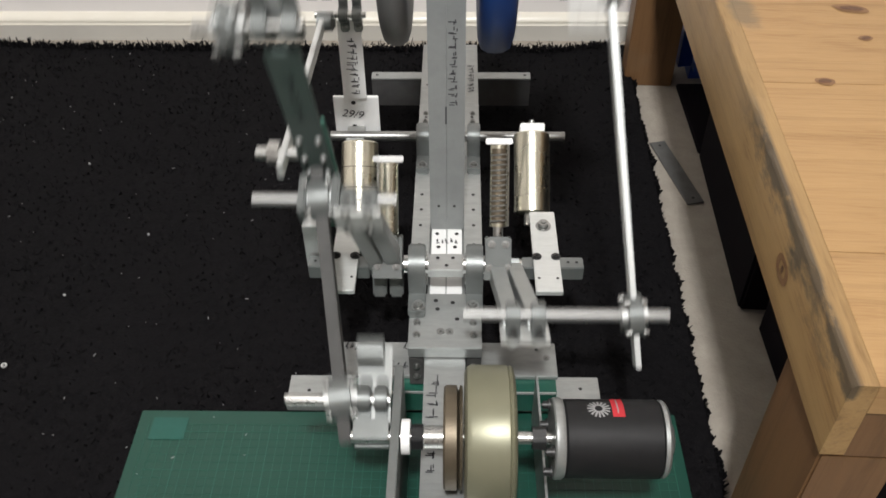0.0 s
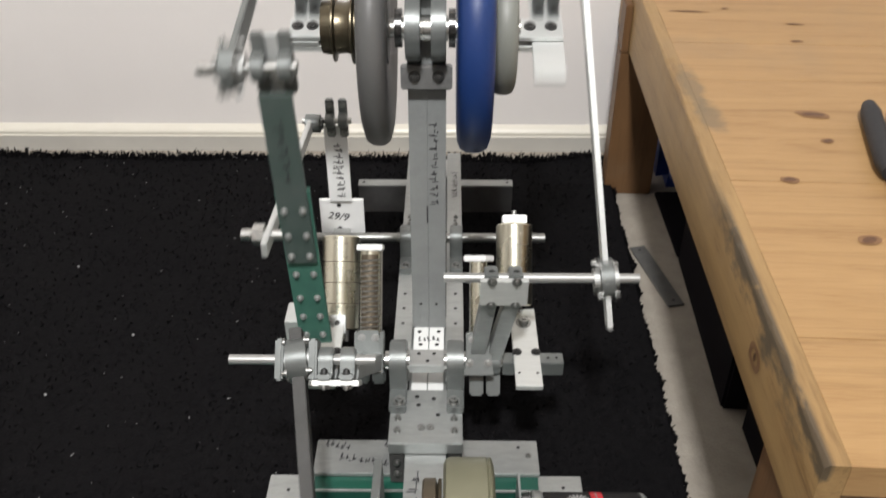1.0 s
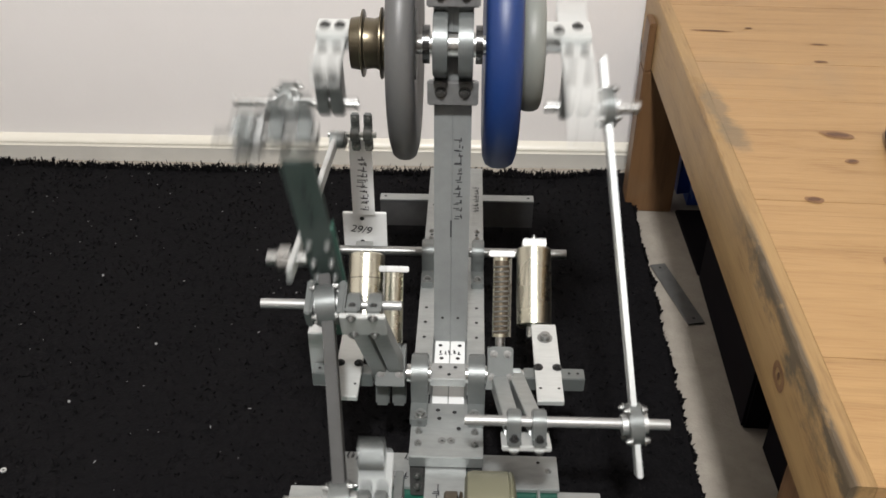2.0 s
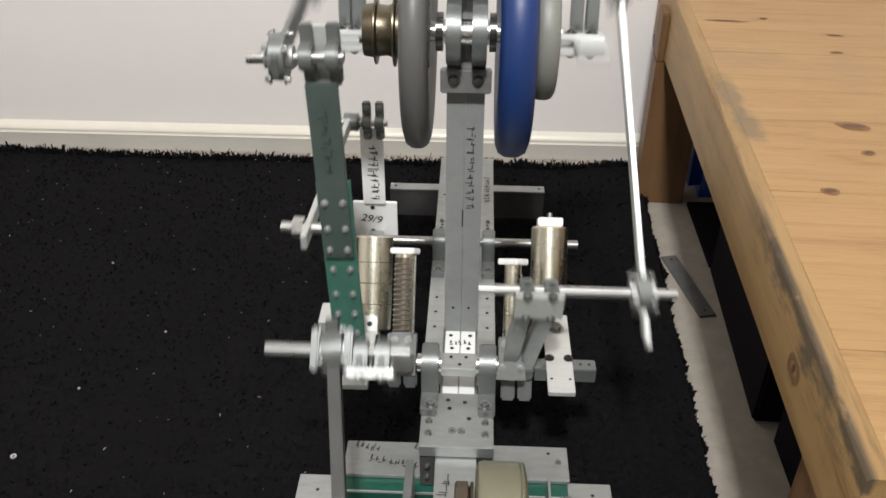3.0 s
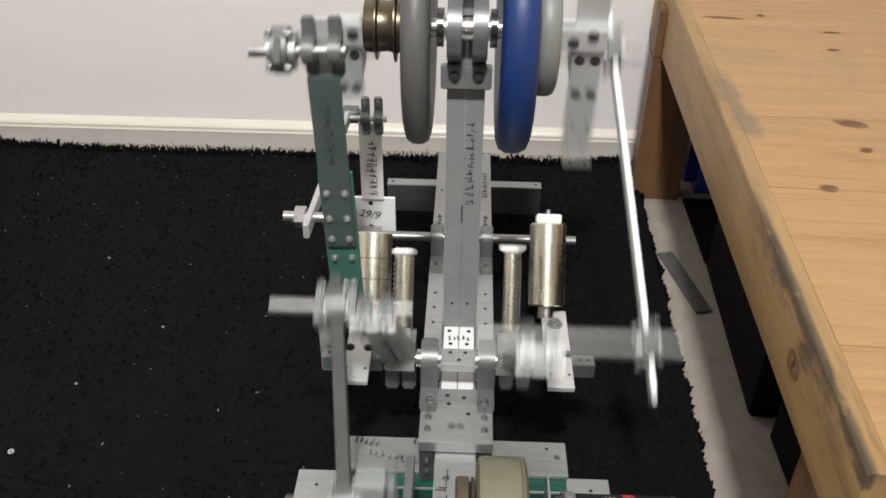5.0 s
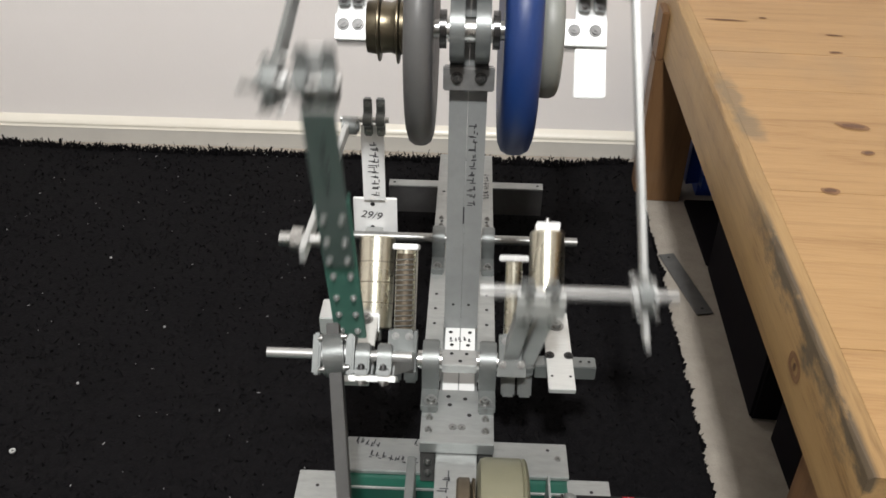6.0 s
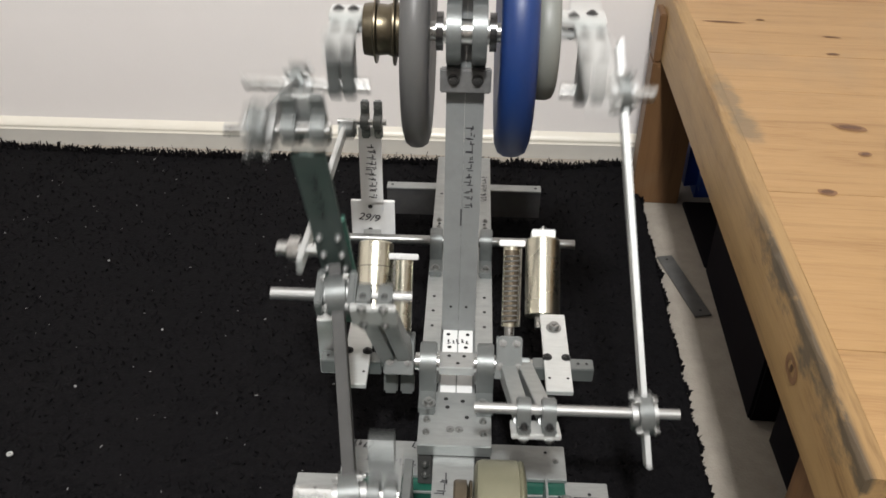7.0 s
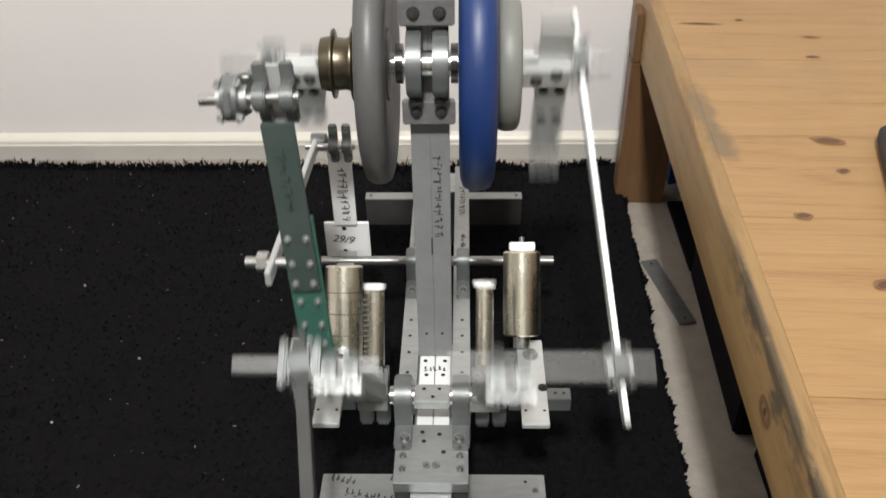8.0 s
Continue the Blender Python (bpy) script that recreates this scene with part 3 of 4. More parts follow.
# ---- the machine ----
AY, AZ = 0.806, 0.498        # axle
PY, PZ = 0.692, 0.151        # rocker shaft
MY, MZ = 0.46, 0.1525        # motor shaft
JY, JZ = 0.955, 0.318        # joint on the dated upright
SPEED = (-0.000281, 0.004976, -0.041138, 0.564994, -0.015509)        # turns over time, falling powers, without the whole beat
KIN = dict(al0=4.14706, r=0.06335, LR=0.12593, RR=0.31685, mu0=0.38128, m=0.03589, LL=0.14883, RL=0.19220, AR=0.30520, l1=0.17318, fm=0.40554, LE=0.06157, oE=-0.61278, JM=0.27300)
machine = tagged(new("linkage_machine"), "home-built aluminium linkage machine with flywheels and electric motor", "machine")


def frame_parts():
    bm = B()
    box(bm, -0.022, 0.022, 0.2, 0.83, 0.058, 0.100, 0.001)
    beam = part("base_beam", bm, ALU_MID, machine, "long aluminium base beam with marker writing")
    scribble(beam, (-0.005, 0.455, 0.1002), (0, 1, 0), (-1, 0, 0), 0.12, 0.012, 8, 3)
    bm = B()
    box(bm, -0.016, 0.016, 0.24, 0.28, 0.006, 0.058, 0.001)
    part("stand", bm, ALU_RAW, machine)
    bm = B()
    box(bm, -0.040, 0.040, 0.598, 0.680, 0.101, 0.117, 0.001)
    plate = part("bearing_plate", bm, ALU_MID, machine, "drilled aluminium plate")
    for x in (-0.031, 0.031):
        for y in (0.617, 0.635):
            bolt(plate, (x, y, 0.117), (0, 0, 1), 0.003, 0.004)
    holes(plate, [(-0.009, 0.655, 0.117), (0.008, 0.665, 0.117), (-0.011, 0.668, 0.117), (0.013, 0.640, 0.117)], (0, 0, 1))
    for x in (-0.005, 0.005):
        bolt(plate, (x, 0.622, 0.117), (0, 0, 1), 0.003, 0.001)
    for s in (-1, 1):
        bm = B()
        box(bm, min(s * 0.0006, s * 0.0185), max(s * 0.0006, s * 0.0185), 0.6805, 0.82, 0.101, 0.1105, 0.0008)
        strip = part("channel_strip", bm, ALU_WHITE, machine)
        holes(strip, [(s * 0.010, 0.764, 0.1105), (s * 0.012, 0.788, 0.1105)], (0, 0, 1))
        if s < 0:
            scribble(strip, (-0.014, 0.770, 0.1107), (1, 0, 0), (0, 1, 0), 0.029, 0.008, 5, 6)
        # rail: an angle profile
        bm = B()
        a, b = sorted((s * 0.021, s * 0.043))
        box(bm, a, b, 0.70, 1.24, 0.110, 0.114, 0.0006)
        a, b = sorted((s * 0.040, s * 0.043))
        box(bm, a, b, 0.70, 1.24, 0.058, 0.1098, 0.0006)
        rail = part("rail", bm, ALU_MID, machine, "drilled aluminium angle rail")
        holes(rail, [(s * 0.033, y, 0.114) for y in (0.765, 0.80, 0.83, 0.86, 1.02, 1.035, 1.12)], (0, 0, 1), 0.0022)
        for y in (1.025, 1.045):
            bolt(rail, (s * 0.034, y, 0.114), (0, 0, 1), 0.0028, 0.003)
        if s > 0:
            scribble(rail, (0.037, 1.10, 0.1142), (0, 1, 0), (-1, 0, 0), 0.08, 0.009, 9, 8)
        # bearing of the rocker shaft
        bm = B()
        x0, x1 = sorted((s * 0.0225, s * 0.0415))
        pillow(bm, x0, x1, PY, PZ, 0.0235, 0.05, 0.010, (0, -1), 0.0335)
        blk = part("pillow_block", bm, CAST, machine, "grey cast bearing block")
        bolt(blk, (s * 0.030, PY - 0.041, PZ - 0.0235), (0, 0, 1), 0.005, 0.005)
        bolt(blk, (s * 0.030, PY + 0.041, PZ - 0.0235), (0, 0, 1), 0.005, 0.005)
        bm = B()
        rod(bm, "x", s * 0.0197, s * 0.047, PY, PZ, 0.0105)
        part("bearing_ring", bm, STEEL, machine)
        # bearing of the cross shaft
        bm = B()
        x0, x1 = sorted((s * 0.0255, s * 0.0425))
        pillow(bm, x0, x1, 0.949, 0.1425, 0.018, 0.046, 0.009, (0, -1), 0.0285)
        blk = part("pillow_block", bm, CAST, machine)
        bolt(blk, (s * 0.034, 0.949 - 0.037, 0.123), (0, 0, 1), 0.004, 0.004)
    bm = B()
    box(bm, -0.0195, 0.0195, PY - 0.017, PY + 0.010, PZ - 0.0040, PZ + 0.0080, 0.001)
    coup = part("shaft_coupler", bm, ALU_RAW, machine, "square drilled coupler")
    holes(coup, [(-0.009, PY + 0.002, PZ + 0.0080), (0.008, PY + 0.002, PZ + 0.0080), (0.001, PY - 0.010, PZ + 0.0080)], (0, 0, 1), 0.0022)
    bm = B()
    rod(bm, "x", -0.13, 0.13, PY, PZ, 0.0068)
    part("rocker_shaft", bm, STEEL, machine)
    bm = B()
    rod(bm, "x", -0.158, 0.156, 0.949, 0.1425, 0.0066)
    part("cross_shaft", bm, ZINC, machine)
    # rear foot: an angle profile
    # upright face coloured darker than the flange on top
    bm = B()
    box(bm, -0.130, 0.132, 1.231, 1.235, 0.003, 0.0543, 0.0006)
    foot = part("rear_foot", bm, FOOT, machine, "dull dark grey angle foot")
    bm = B()
    box(bm, -0.130, 0.132, 1.228, 1.248, 0.0547, 0.058, 0.0006)
    foot = part("foot_flange", bm, ALU_MID, foot, "bright top flange")
    holes(foot, [(-0.121, 1.238, 0.058), (0.123, 1.238, 0.058)], (0, 0, 1))
    bm = B()
    box(bm, -0.038, 0.038, 1.17, 1.2275, 0.003, 0.109, 0.001)
    part("rear_block", bm, ALU_RAW, machine)
    # front foot
    bm = B()
    box(bm, -0.184, 0.180, 0.598, 0.643, 0.004, 0.014, 0.0008)
    foot = part("front_foot", bm, ALU_MID, machine, "flat aluminium foot plate")
    holes(foot, [(-0.160, 0.62, 0.014), (0.158, 0.625, 0.014)], (0, 0, 1), 0.0022)
    bm = B()
    box(bm, -0.125, 0.125, 0.592, 0.658, 0.0145, 0.050, 0.001)
    part("green_crossbeam", bm, GREEN_BEAM, machine, "bottle-green painted crossbeam")
    for s in (-1, 1):
        bm = B()
        a, b = sorted((s * 0.0235, s * 0.127))
        box(bm, a, b, 0.609, 0.659, 0.0505, 0.0565, 0.0008)
        cover = part("cover_plate", bm, ALU_MID, machine, "aluminium plate with marker writing")
        if s < 0:
            scribble(cover, (-0.118, 0.648, 0.0567), (1, -0.25, 0), (0.25, 1, 0), 0.03, 0.010, 5, 11)
            scribble(cover, (-0.100, 0.628, 0.0567), (1, -0.18, 0), (0.18, 1, 0), 0.06, 0.010, 8, 12)
            scribble(cover, (-0.050, 0.648, 0.0567), (1, -0.3, 0), (0.3, 1, 0), 0.02, 0.010, 3, 13)
        else:
            bolt(cover, (0.116, 0.636, 0.0565), (0, 0, 1), 0.0025, 0.002)
            holes(cover, [(0.105, 0.648, 0.0565)], (0, 0, 1), 0.002)
        bm = B()
        a, b = sorted((s * 0.0235, s * 0.0395))
        box(bm, a, b, 0.60, 0.6085, 0.052, 0.099, 0.001)
        br = part("beam_bracket", bm, DULL, machine, "dark steel corner bracket")
        bolt(br, (s * 0.031, 0.60, 0.085), (0, -1, 0), 0.003, 0.003)
        bolt(br, (s * 0.031, 0.60, 0.068), (0, -1, 0), 0.003, 0.003)
    bm = B()
    box(bm, -0.124, 0.124, 0.5905, 0.5918, 0.0475, 0.0506)
    part("beam_rib", bm, ALU, machine, "thin bright aluminium rib")
    # side plate that carries the motor shaft
    bm = B()
    box(bm, -0.0475, -0.0395, 0.30, 0.534, 0.006, 0.168, 0.001)
    part("side_plate", bm, CAST, machine, "upright grey aluminium side plate")
    bm = B()
    box(bm, 0.099, 0.1015, 0.40, 0.59, 0.006, 0.085, 0.0006)
    part("motor_plate", bm, ALU_MID, machine, "upright aluminium motor plate")


frame_parts()


def post():
    bm = B()
    for s in (-1, 1):
        a, b = sorted((s * 0.0001, s * 0.0205))
        q0, q1 = Vector((0.7965, 0.111)), Vector((0.828, 0.578))
        pts = [(q0.x, q0.y), (q1.x, q1.y), (q1.x + 0.014, q1.y), (q0.x + 0.014, q0.y)]
        extrude_profile(bm, pts, a, b, 0.0003)
    p = part("post", bm, POST, machine, "upright grey painted double flat bar")
    n = Vector((0, -1, 0.067)).normalized()
    up = Vector((0, 0.067, 1)).normalized()
    f = lambda x, z: Vector((x, 0.797 + (z - 0.118) * 0.0674, z))
    holes(p, [f(-0.010, 0.147), f(0.009, 0.147)], n, 0.0018)
    scribble(p, f(0.012, 0.285), up, (-1, 0, 0), 0.105, 0.009, 11, 21)
    bm = B()
    box(bm, -0.0016, 0.0, -0.00015, 0.0003, 0.0, 0.022)
    ob = part("marker_stroke", bm, INK, p)
    ob.matrix_basis = Matrix.Translation(f(0.0, 0.262) + n * 0.0006) @ Matrix.Rotation(radians(-3.9), 4, "X")
    for s in (-1, 1):
        bm = B()
        a, b = sorted((s * 0.0055, s * 0.0205))
        pillow(bm, a, b, AY, AZ, 0.0335, 0.062, 0.014, (1, 0), 0.0205)
        part("axle_bearing", bm, CAST, machine, "grey cast bearing block")
    for dz in (-0.053, 0.053):
        bm = B()
        box(bm, -0.027, 0.027, AY - 0.004, AY + 0.0045, AZ + dz - 0.0135, AZ + dz + 0.0135, 0.0015)
        cl = part("clamp_plate", bm, CLAMP, machine, "scratched aluminium clamp plate")
        for x in (-0.0125, 0.0125):
            bolt(cl, (x, AY - 0.004, AZ + dz + (0 if dz > 0 else 0.002)), (0, -1, 0.1), 0.0044, 0.004, mat=DARK_BOLT)


post()


def dated_upright():
    bm = B()
    box(bm, -0.154, -0.0935, 0.972, 0.977, 0.130, 0.189, 0.0008)
    pl = part("dated_plate", bm, ALU_WHITE, machine, "aluminium plate marked with a date")
    holes(pl, [(-0.127, 0.972, 0.1805), (-0.128, 0.972, 0.1425)], (0, -1, 0), 0.0032)
    fc = bpy.data.curves.new("date", "FONT")
    fc.body, fc.size, fc.extrude = "29/9", 0.0165, 0.0001
    fc.shear = 0.25
    tmp = bpy.data.objects.new("tmp_date", fc)
    me = bpy.data.meshes.new_from_object(tmp)
    bpy.data.objects.remove(tmp)
    me.materials.append(INK)
    ob = new("date_writing", me)
    ob.parent = pl
    ob.matrix_basis = Matrix.Translation((-0.145, 0.9712, 0.1595)) @ Matrix.Rotation(radians(90), 4, "X") @ Matrix.Rotation(radians(-8), 4, "Z")
    bm = B()
    box(bm, -0.1385, -0.1085, 0.9665, 0.9715, 0.1895, 0.305, 0.0008)
    bar = part("upright_bar", bm, ALU_WHITE, machine, "aluminium flat bar with marker writing")
    scribble(bar, (-0.1155, 0.966, 0.198), (0, 0, 1), (-1, 0, 0), 0.085, 0.013, 10, 31)
    for x in (-0.1275, -0.1110):
        bm = B()
        pillow(bm, x - 0.0055, x + 0.0055, JY, JZ, 0.0095, 0.026, 0.006, (1, 0), 0.0110)
        blk = part("pillow_block", bm, CAST, machine, "small bearing block")
        for dz in (-0.02, 0.02):
            bolt(blk, (x, JY + 0.0052, JZ + dz), (0, -1, 0), 0.0032, 0.004)
    bm = B()
    rod(bm, "x", -0.162, -0.100, JY, JZ, 0.004)
    part("joint_pin", bm, STEEL, machine)
    bm = B()
    box(bm, -0.137, -0.113, 0.938, 0.9715, 0.132, 0.1435, 0.001)
    part("shaft_clamp", bm, ALU_RAW, machine)


dated_upright()


def end_brackets():
    for s in (-1, 1):
        a, b = sorted((s * 0.0970, s * 0.1260))
        bm = B()
        box(bm, a, b, 0.636, 0.767, 0.1595, 0.166, 0.0008)
        br = part("end_bracket", bm, ALU_SATIN, machine, "drilled aluminium end bracket")
        bolt(br, (s * 0.1115, 0.741, 0.166), (0, 0, 1), 0.006, 0.006)
        for dx in (-0.0105, 0.0105):
            bolt(br, (s * 0.1115 + dx, 0.690, 0.166), (0, 0, 1), 0.0036, 0.003, mat=BLACK_BOLT)
        holes(br, [(s * 0.1115 + dx, 0.656, 0.166) for dx in (-0.0100, 0.0100)], (0, 0, 1), 0.0016)
        bm = B()
        a, b = sorted((s * 0.085, s * 0.153))
        box(bm, a, b, 0.679, 0.697, 0.1405, 0.1592, 0.001)
        st = part("shaft_stub", bm, CAST, machine, "square drilled aluminium stub")
        holes(st, [(s * 0.136, 0.688, 0.1592), (s * 0.1455, 0.688, 0.1592)], (0, 0, 1), 0.0018)
        if s < 0:
            bm = B()
            box(bm, -0.158, -0.140, 0.70, 0.735, 0.12, 0.20, 0.001)
            part("end_block", bm, ALU, machine, "white-faced aluminium block")


end_brackets()


AV_LOW, AV_HIGH = 110, 138        # swing of the rocker beside the motor crank
LEAN = -36        # the cylinders lean back towards the wall


def leaning(x, y, z, up=0.0, rock=0.0):
    return pose(x, y, z, LEAN + rock) @ Matrix.Translation((0, 0, up))


def big_cylinder(x, y, z, length, r, ringed):
    bm = B()
    prof = [(0.0, 0.0008), (0.0, r * 0.9), (0.002, r), (length - 0.002, r), (length, r * 0.9), (length, 0.0008)]
    lathe(bm, prof, 0, 0, 32)
    bmesh.ops.rotate(bm, verts=bm.verts, cent=(0, 0, 0), matrix=Matrix.Rotation(radians(-90), 3, "Y"))
    ob = part("cylinder", bm, CHROME, machine, "polished brass-tinted cylinder")
    ob.matrix_basis = leaning(x, y, z)
    bm = B()
    rod(bm, "z", -0.014, -0.0004, 0, 0, r * 0.45)
    part("cylinder_stem", bm, STEEL, ob)
    if ringed:
        for f in (0.28, 0.5, 0.72):
            bm = B()
            rod(bm, "z", length * f - 0.0004, length * f + 0.0004, 0, 0, r * 1.008, None, 32)
            part("ring_groove", bm, BROWN, ob)
        bm = B()
        box(bm, -0.009, 0.009, -r - 0.006, -r + 0.002, -0.004, 0.018, 0.001)
        lug = part("cylinder_lug", bm, ALU, ob, "drilled aluminium lug")
        holes(lug, [(0, -r - 0.006, 0.009)], (0, -1, 0), 0.003)
    else:
        bm = B()
        box(bm, -0.0145, 0.0145, -0.012, 0.012, length + 0.0004, length + 0.0105, 0.001)
        part("cylinder_cap", bm, ALU_WHITE, ob, "white square cap")
        bm = B()
        rod(bm, "z", length + 0.0105, length + 0.0165, 0, 0, 0.003)
        part("cap_pin", bm, ZINC, ob)
    return ob


CYLINDER_R = big_cylinder(0.1025, 0.762, 0.178, 0.098, 0.0215, False)
CYLINDER_L = big_cylinder(-0.1050, 0.748, 0.150, 0.112, 0.0222, True)


def small_piston(x, y, z, length, r):
    """A spring-loaded piston that slides along its leaning axis; built at its lowest place."""
    bm = B()
    rod(bm, "z", 0, length, 0, 0, r, None, 28)
    tube = part("piston", bm, CHROME, machine, "chrome piston tube with a return spring")
    bm = B()
    box(bm, -0.0145, 0.0145, -0.010, 0.010, length + 0.0004, length + 0.0072, 0.001)
    part("piston_cap", bm, ALU_WHITE, tube, "white square cap")
    # coils that show through the slot
    turns, seg = 14, 9
    coil_mesh = None
    for turn in range(turns):
        if coil_mesh is None:
            bm = B()
            rings = []
            for k in range(seg):
                a = radians(205 + 130 * k / (seg - 1))
                q = []
                for j in range(5):
                    b = 2 * math.pi * j / 5
                    rr = r + 0.0004 + 0.0010 * math.cos(b)
                    q.append(bm.verts.new((rr * math.cos(a), rr * math.sin(a), 0.0018 * k / seg + 0.0010 * math.sin(b))))
                rings.append(q)
            for p, q in zip(rings, rings[1:]):
                for j in range(5):
                    bm.faces.new((p[j], p[(j + 1) % 5], q[(j + 1) % 5], q[j]))
            bm.faces.new(rings[0][::-1]), bm.faces.new(rings[-1])
            coil = part("spring_coil", bm, ZINC, tube)
            coil_mesh = coil.data
        else:
            coil = new("spring_coil", coil_mesh)
            coil.parent = tube
        coil.matrix_basis = Matrix.Translation((0, 0, 0.006 + (length - 0.012) * turn / turns))
    bm = B()
    rows = []
    for k in range(9):
        a = radians(215 + 110 * k / 8)
        rows.append([bm.verts.new(((r + d) * math.cos(a), (r + d) * math.sin(a), zz)) for d, zz in ((-0.002, 0.004), (0.0002, 0.004), (0.0002, length - 0.004), (-0.002, length - 0.004))])
    for p, q in zip(rows, rows[1:]):
        for j in range(4):
            bm.faces.new((p[j], q[j], q[(j + 1) % 4], p[(j + 1) % 4]))
    bm.faces.new(rows[0]), bm.faces.new(rows[-1][::-1])
    part("spring_slot", bm, BROWN, tube, "dark slot behind the coils")
    bm = B()
    rod(bm, "z", 0, length, r + 0.0014, 0, 0.0010, None, 8)
    part("guide_rod", bm, STEEL, tube)
    bm = B()
    rod(bm, "z", -0.030, -0.0004, 0, 0, 0.0055, None, 16)
    part("piston_rod", bm, STEEL, tube, "slim steel piston rod")
    tube.matrix_basis = leaning(x, y, z)
    return tube


def piston_fork(x, y, z, r):
    """The forked foot that carries a piston: a tapered front plate and two cheeks, bolted through."""
    bm = B()
    front = -(r + 0.0062)
    outline = ((-0.0165, -0.034), (0.0165, -0.034), (0.0110, 0.014), (-0.0110, 0.014))
    lo = [bm.verts.new((a, front - 0.0035, c)) for a, c in outline]
    hi = [bm.verts.new((a, front, c)) for a, c in outline]
    made = [bm.faces.new(lo), bm.faces.new(hi[::-1])]
    for i in range(4):
        made.append(bm.faces.new((lo[i], hi[i], hi[(i + 1) % 4], lo[(i + 1) % 4])))
    bmesh.ops.recalc_face_normals(bm, faces=made)
    bmesh.ops.bevel(bm, geom=list({e for f in made for e in f.edges}), offset=0.0008, segments=2, affect="EDGES")
    fork = part("piston_fork", bm, CAST, machine, "tapered grey fork under the piston")
    for side in (-1, 1):
        bm = B()
        a, b = sorted((side * (r + 0.0008), side * (r + 0.0048)))
        box(bm, a, b, front + 0.0004, 0.007, -0.030, 0.012, 0.0008)
        part("fork_cheek", bm, CAST, fork, "grey fork cheek")
    for bx, bz in ((-0.0075, 0.006), (0.0075, 0.006), (-0.010, -0.020), (0.010, -0.020)):
        bolt(fork, (bx, front - 0.0035, bz), (0, -1, 0), 0.0030, 0.004)
    fork.matrix_basis = leaning(x, y, z)
    return fork


piston_fork(0.058, 0.700, 0.170, 0.0094)
piston_fork(-0.064, 0.700, 0.172, 0.0112)
PISTON_R = small_piston(0.058, 0.700, 0.170, 0.090, 0.0094)
PISTON_L = small_piston(-0.064, 0.700, 0.172, 0.092, 0.0112)


# ---- moving parts ----
def lever(side, xs, length, tail):
    """A rocker on the shaft, built along y from its pivot; the cross bar sits at its end."""
    s = side
    made = []
    for x in xs[:2]:
        bm = B()
        pts = []
        e = Vector((-0.020, 0.017))
        for k in range(11):
            q = radians(-50 + 180 * k / 10)
            pts.append((0.0165 * math.cos(q), 0.0165 * math.sin(q)))
        for k in range(11):
            q = radians(130 + 180 * k / 10)
            pts.append((e.x + 0.0135 * math.cos(q), e.y + 0.0135 * math.sin(q)))
        extrude_profile(bm, pts, x - 0.0078, x + 0.0078, 0.002)
        made.append(part("rocker" if not made else "hub_block", bm, CAST, made[0] if made else machine, "grey rocker hub block" if made else "rocker of grey hub blocks and aluminium arms"))
    lv = made[0]
    bm = B()
    a, b = min(xs), max(xs)
    box(bm, xs[2] - 0.012, xs[3] + 0.012, length - 0.017, length + tail, 0.0190, 0.0245, 0.0008)
    part("rocker_plate", bm, ALU_SATIN, lv, "aluminium rocker plate")
    for x, xe in zip(xs[:2], xs[2:]):
        bm = B()
        extrude_profile(bm, [(0.012, -0.009), (length - 0.014, 0.004), (length - 0.006, 0.0188), (0.012, 0.011)], x - 0.0082, x + 0.0082, 0.0008)
        for v in bm.verts:
            v.co.x += (xe - x) * min(max((v.co.y - 0.012) / (length - 0.016), 0), 1)
        part("rocker_arm", bm, ALU_MID, lv, "tapered aluminium arm")
    for x in xs[2:]:
        bm = B()
        pillow(bm, x - 0.007, x + 0.007, length, 0, 0.0125, 0.020, 0.006, (0, 1), 0.0188)
        blk = part("bar_block", bm, CAST, lv, "small bearing block")
        for dy in (-0.018, 0.018):
            bolt(blk, (x, length + dy * 0.9, 0.0128), (0, 0, -1), 0.0034, 0.004, mat=BLACK_BOLT)
            bolt(blk, (x, length + dy * 0.9, 0.0245), (0, 0, 1), 0.0034, 0.003)
    return lv


LEVER_R = lever(1, (0.056, 0.075, 0.068, 0.093), KIN["LR"], 0.017)
bm = B()
rod(bm, "x", 0.019, 0.222, KIN["LR"], 0, 0.0052)
part("cross_bar", bm, BAR, LEVER_R, "bright steel cross bar")
LEVER_L = lever(-1, (-0.075, -0.056, -0.093, -0.072), KIN["LL"], 0.017)
bm = B()
rod(bm, "x", -0.187, -0.046, KIN["LL"], 0, 0.0048)
part("cross_bar", bm, BAR, LEVER_L, "bright steel cross bar")
for x in (-0.1365, -0.1045):
    bm = B()
    box(bm, x - 0.004, x + 0.004, KIN["LL"] - 0.012, KIN["LL"] + 0.016, -0.02, 0.02, 0.002)
    part("side_block", bm, CAST, LEVER_L)


def flange(parent, y, x0, x1, r=0.021):
    bm = B()
    rod(bm, "x", x0 - 0.004, x1 + 0.004, y, 0, r, None, 12)
    fl = part("flange_bearing", bm, CAST, parent, "grey flange bearing")
    bm = B()
    rod(bm, "x", x0 - 0.010, x1 + 0.010, y, 0, r * 0.5, None, 20)
    part("bearing_hub", bm, ALU_RAW, fl)
    for k in range(4):
        a = radians(45 + 90 * k)
        for xx, d in ((x0 - 0.004, -1), (x1 + 0.004, 1)):
            bolt(fl, (xx, y + r * 1.05 * math.cos(a) * 0.95, r * 1.05 * math.sin(a) * 0.95), (d, 0, 0), 0.003, 0.004)
    return fl


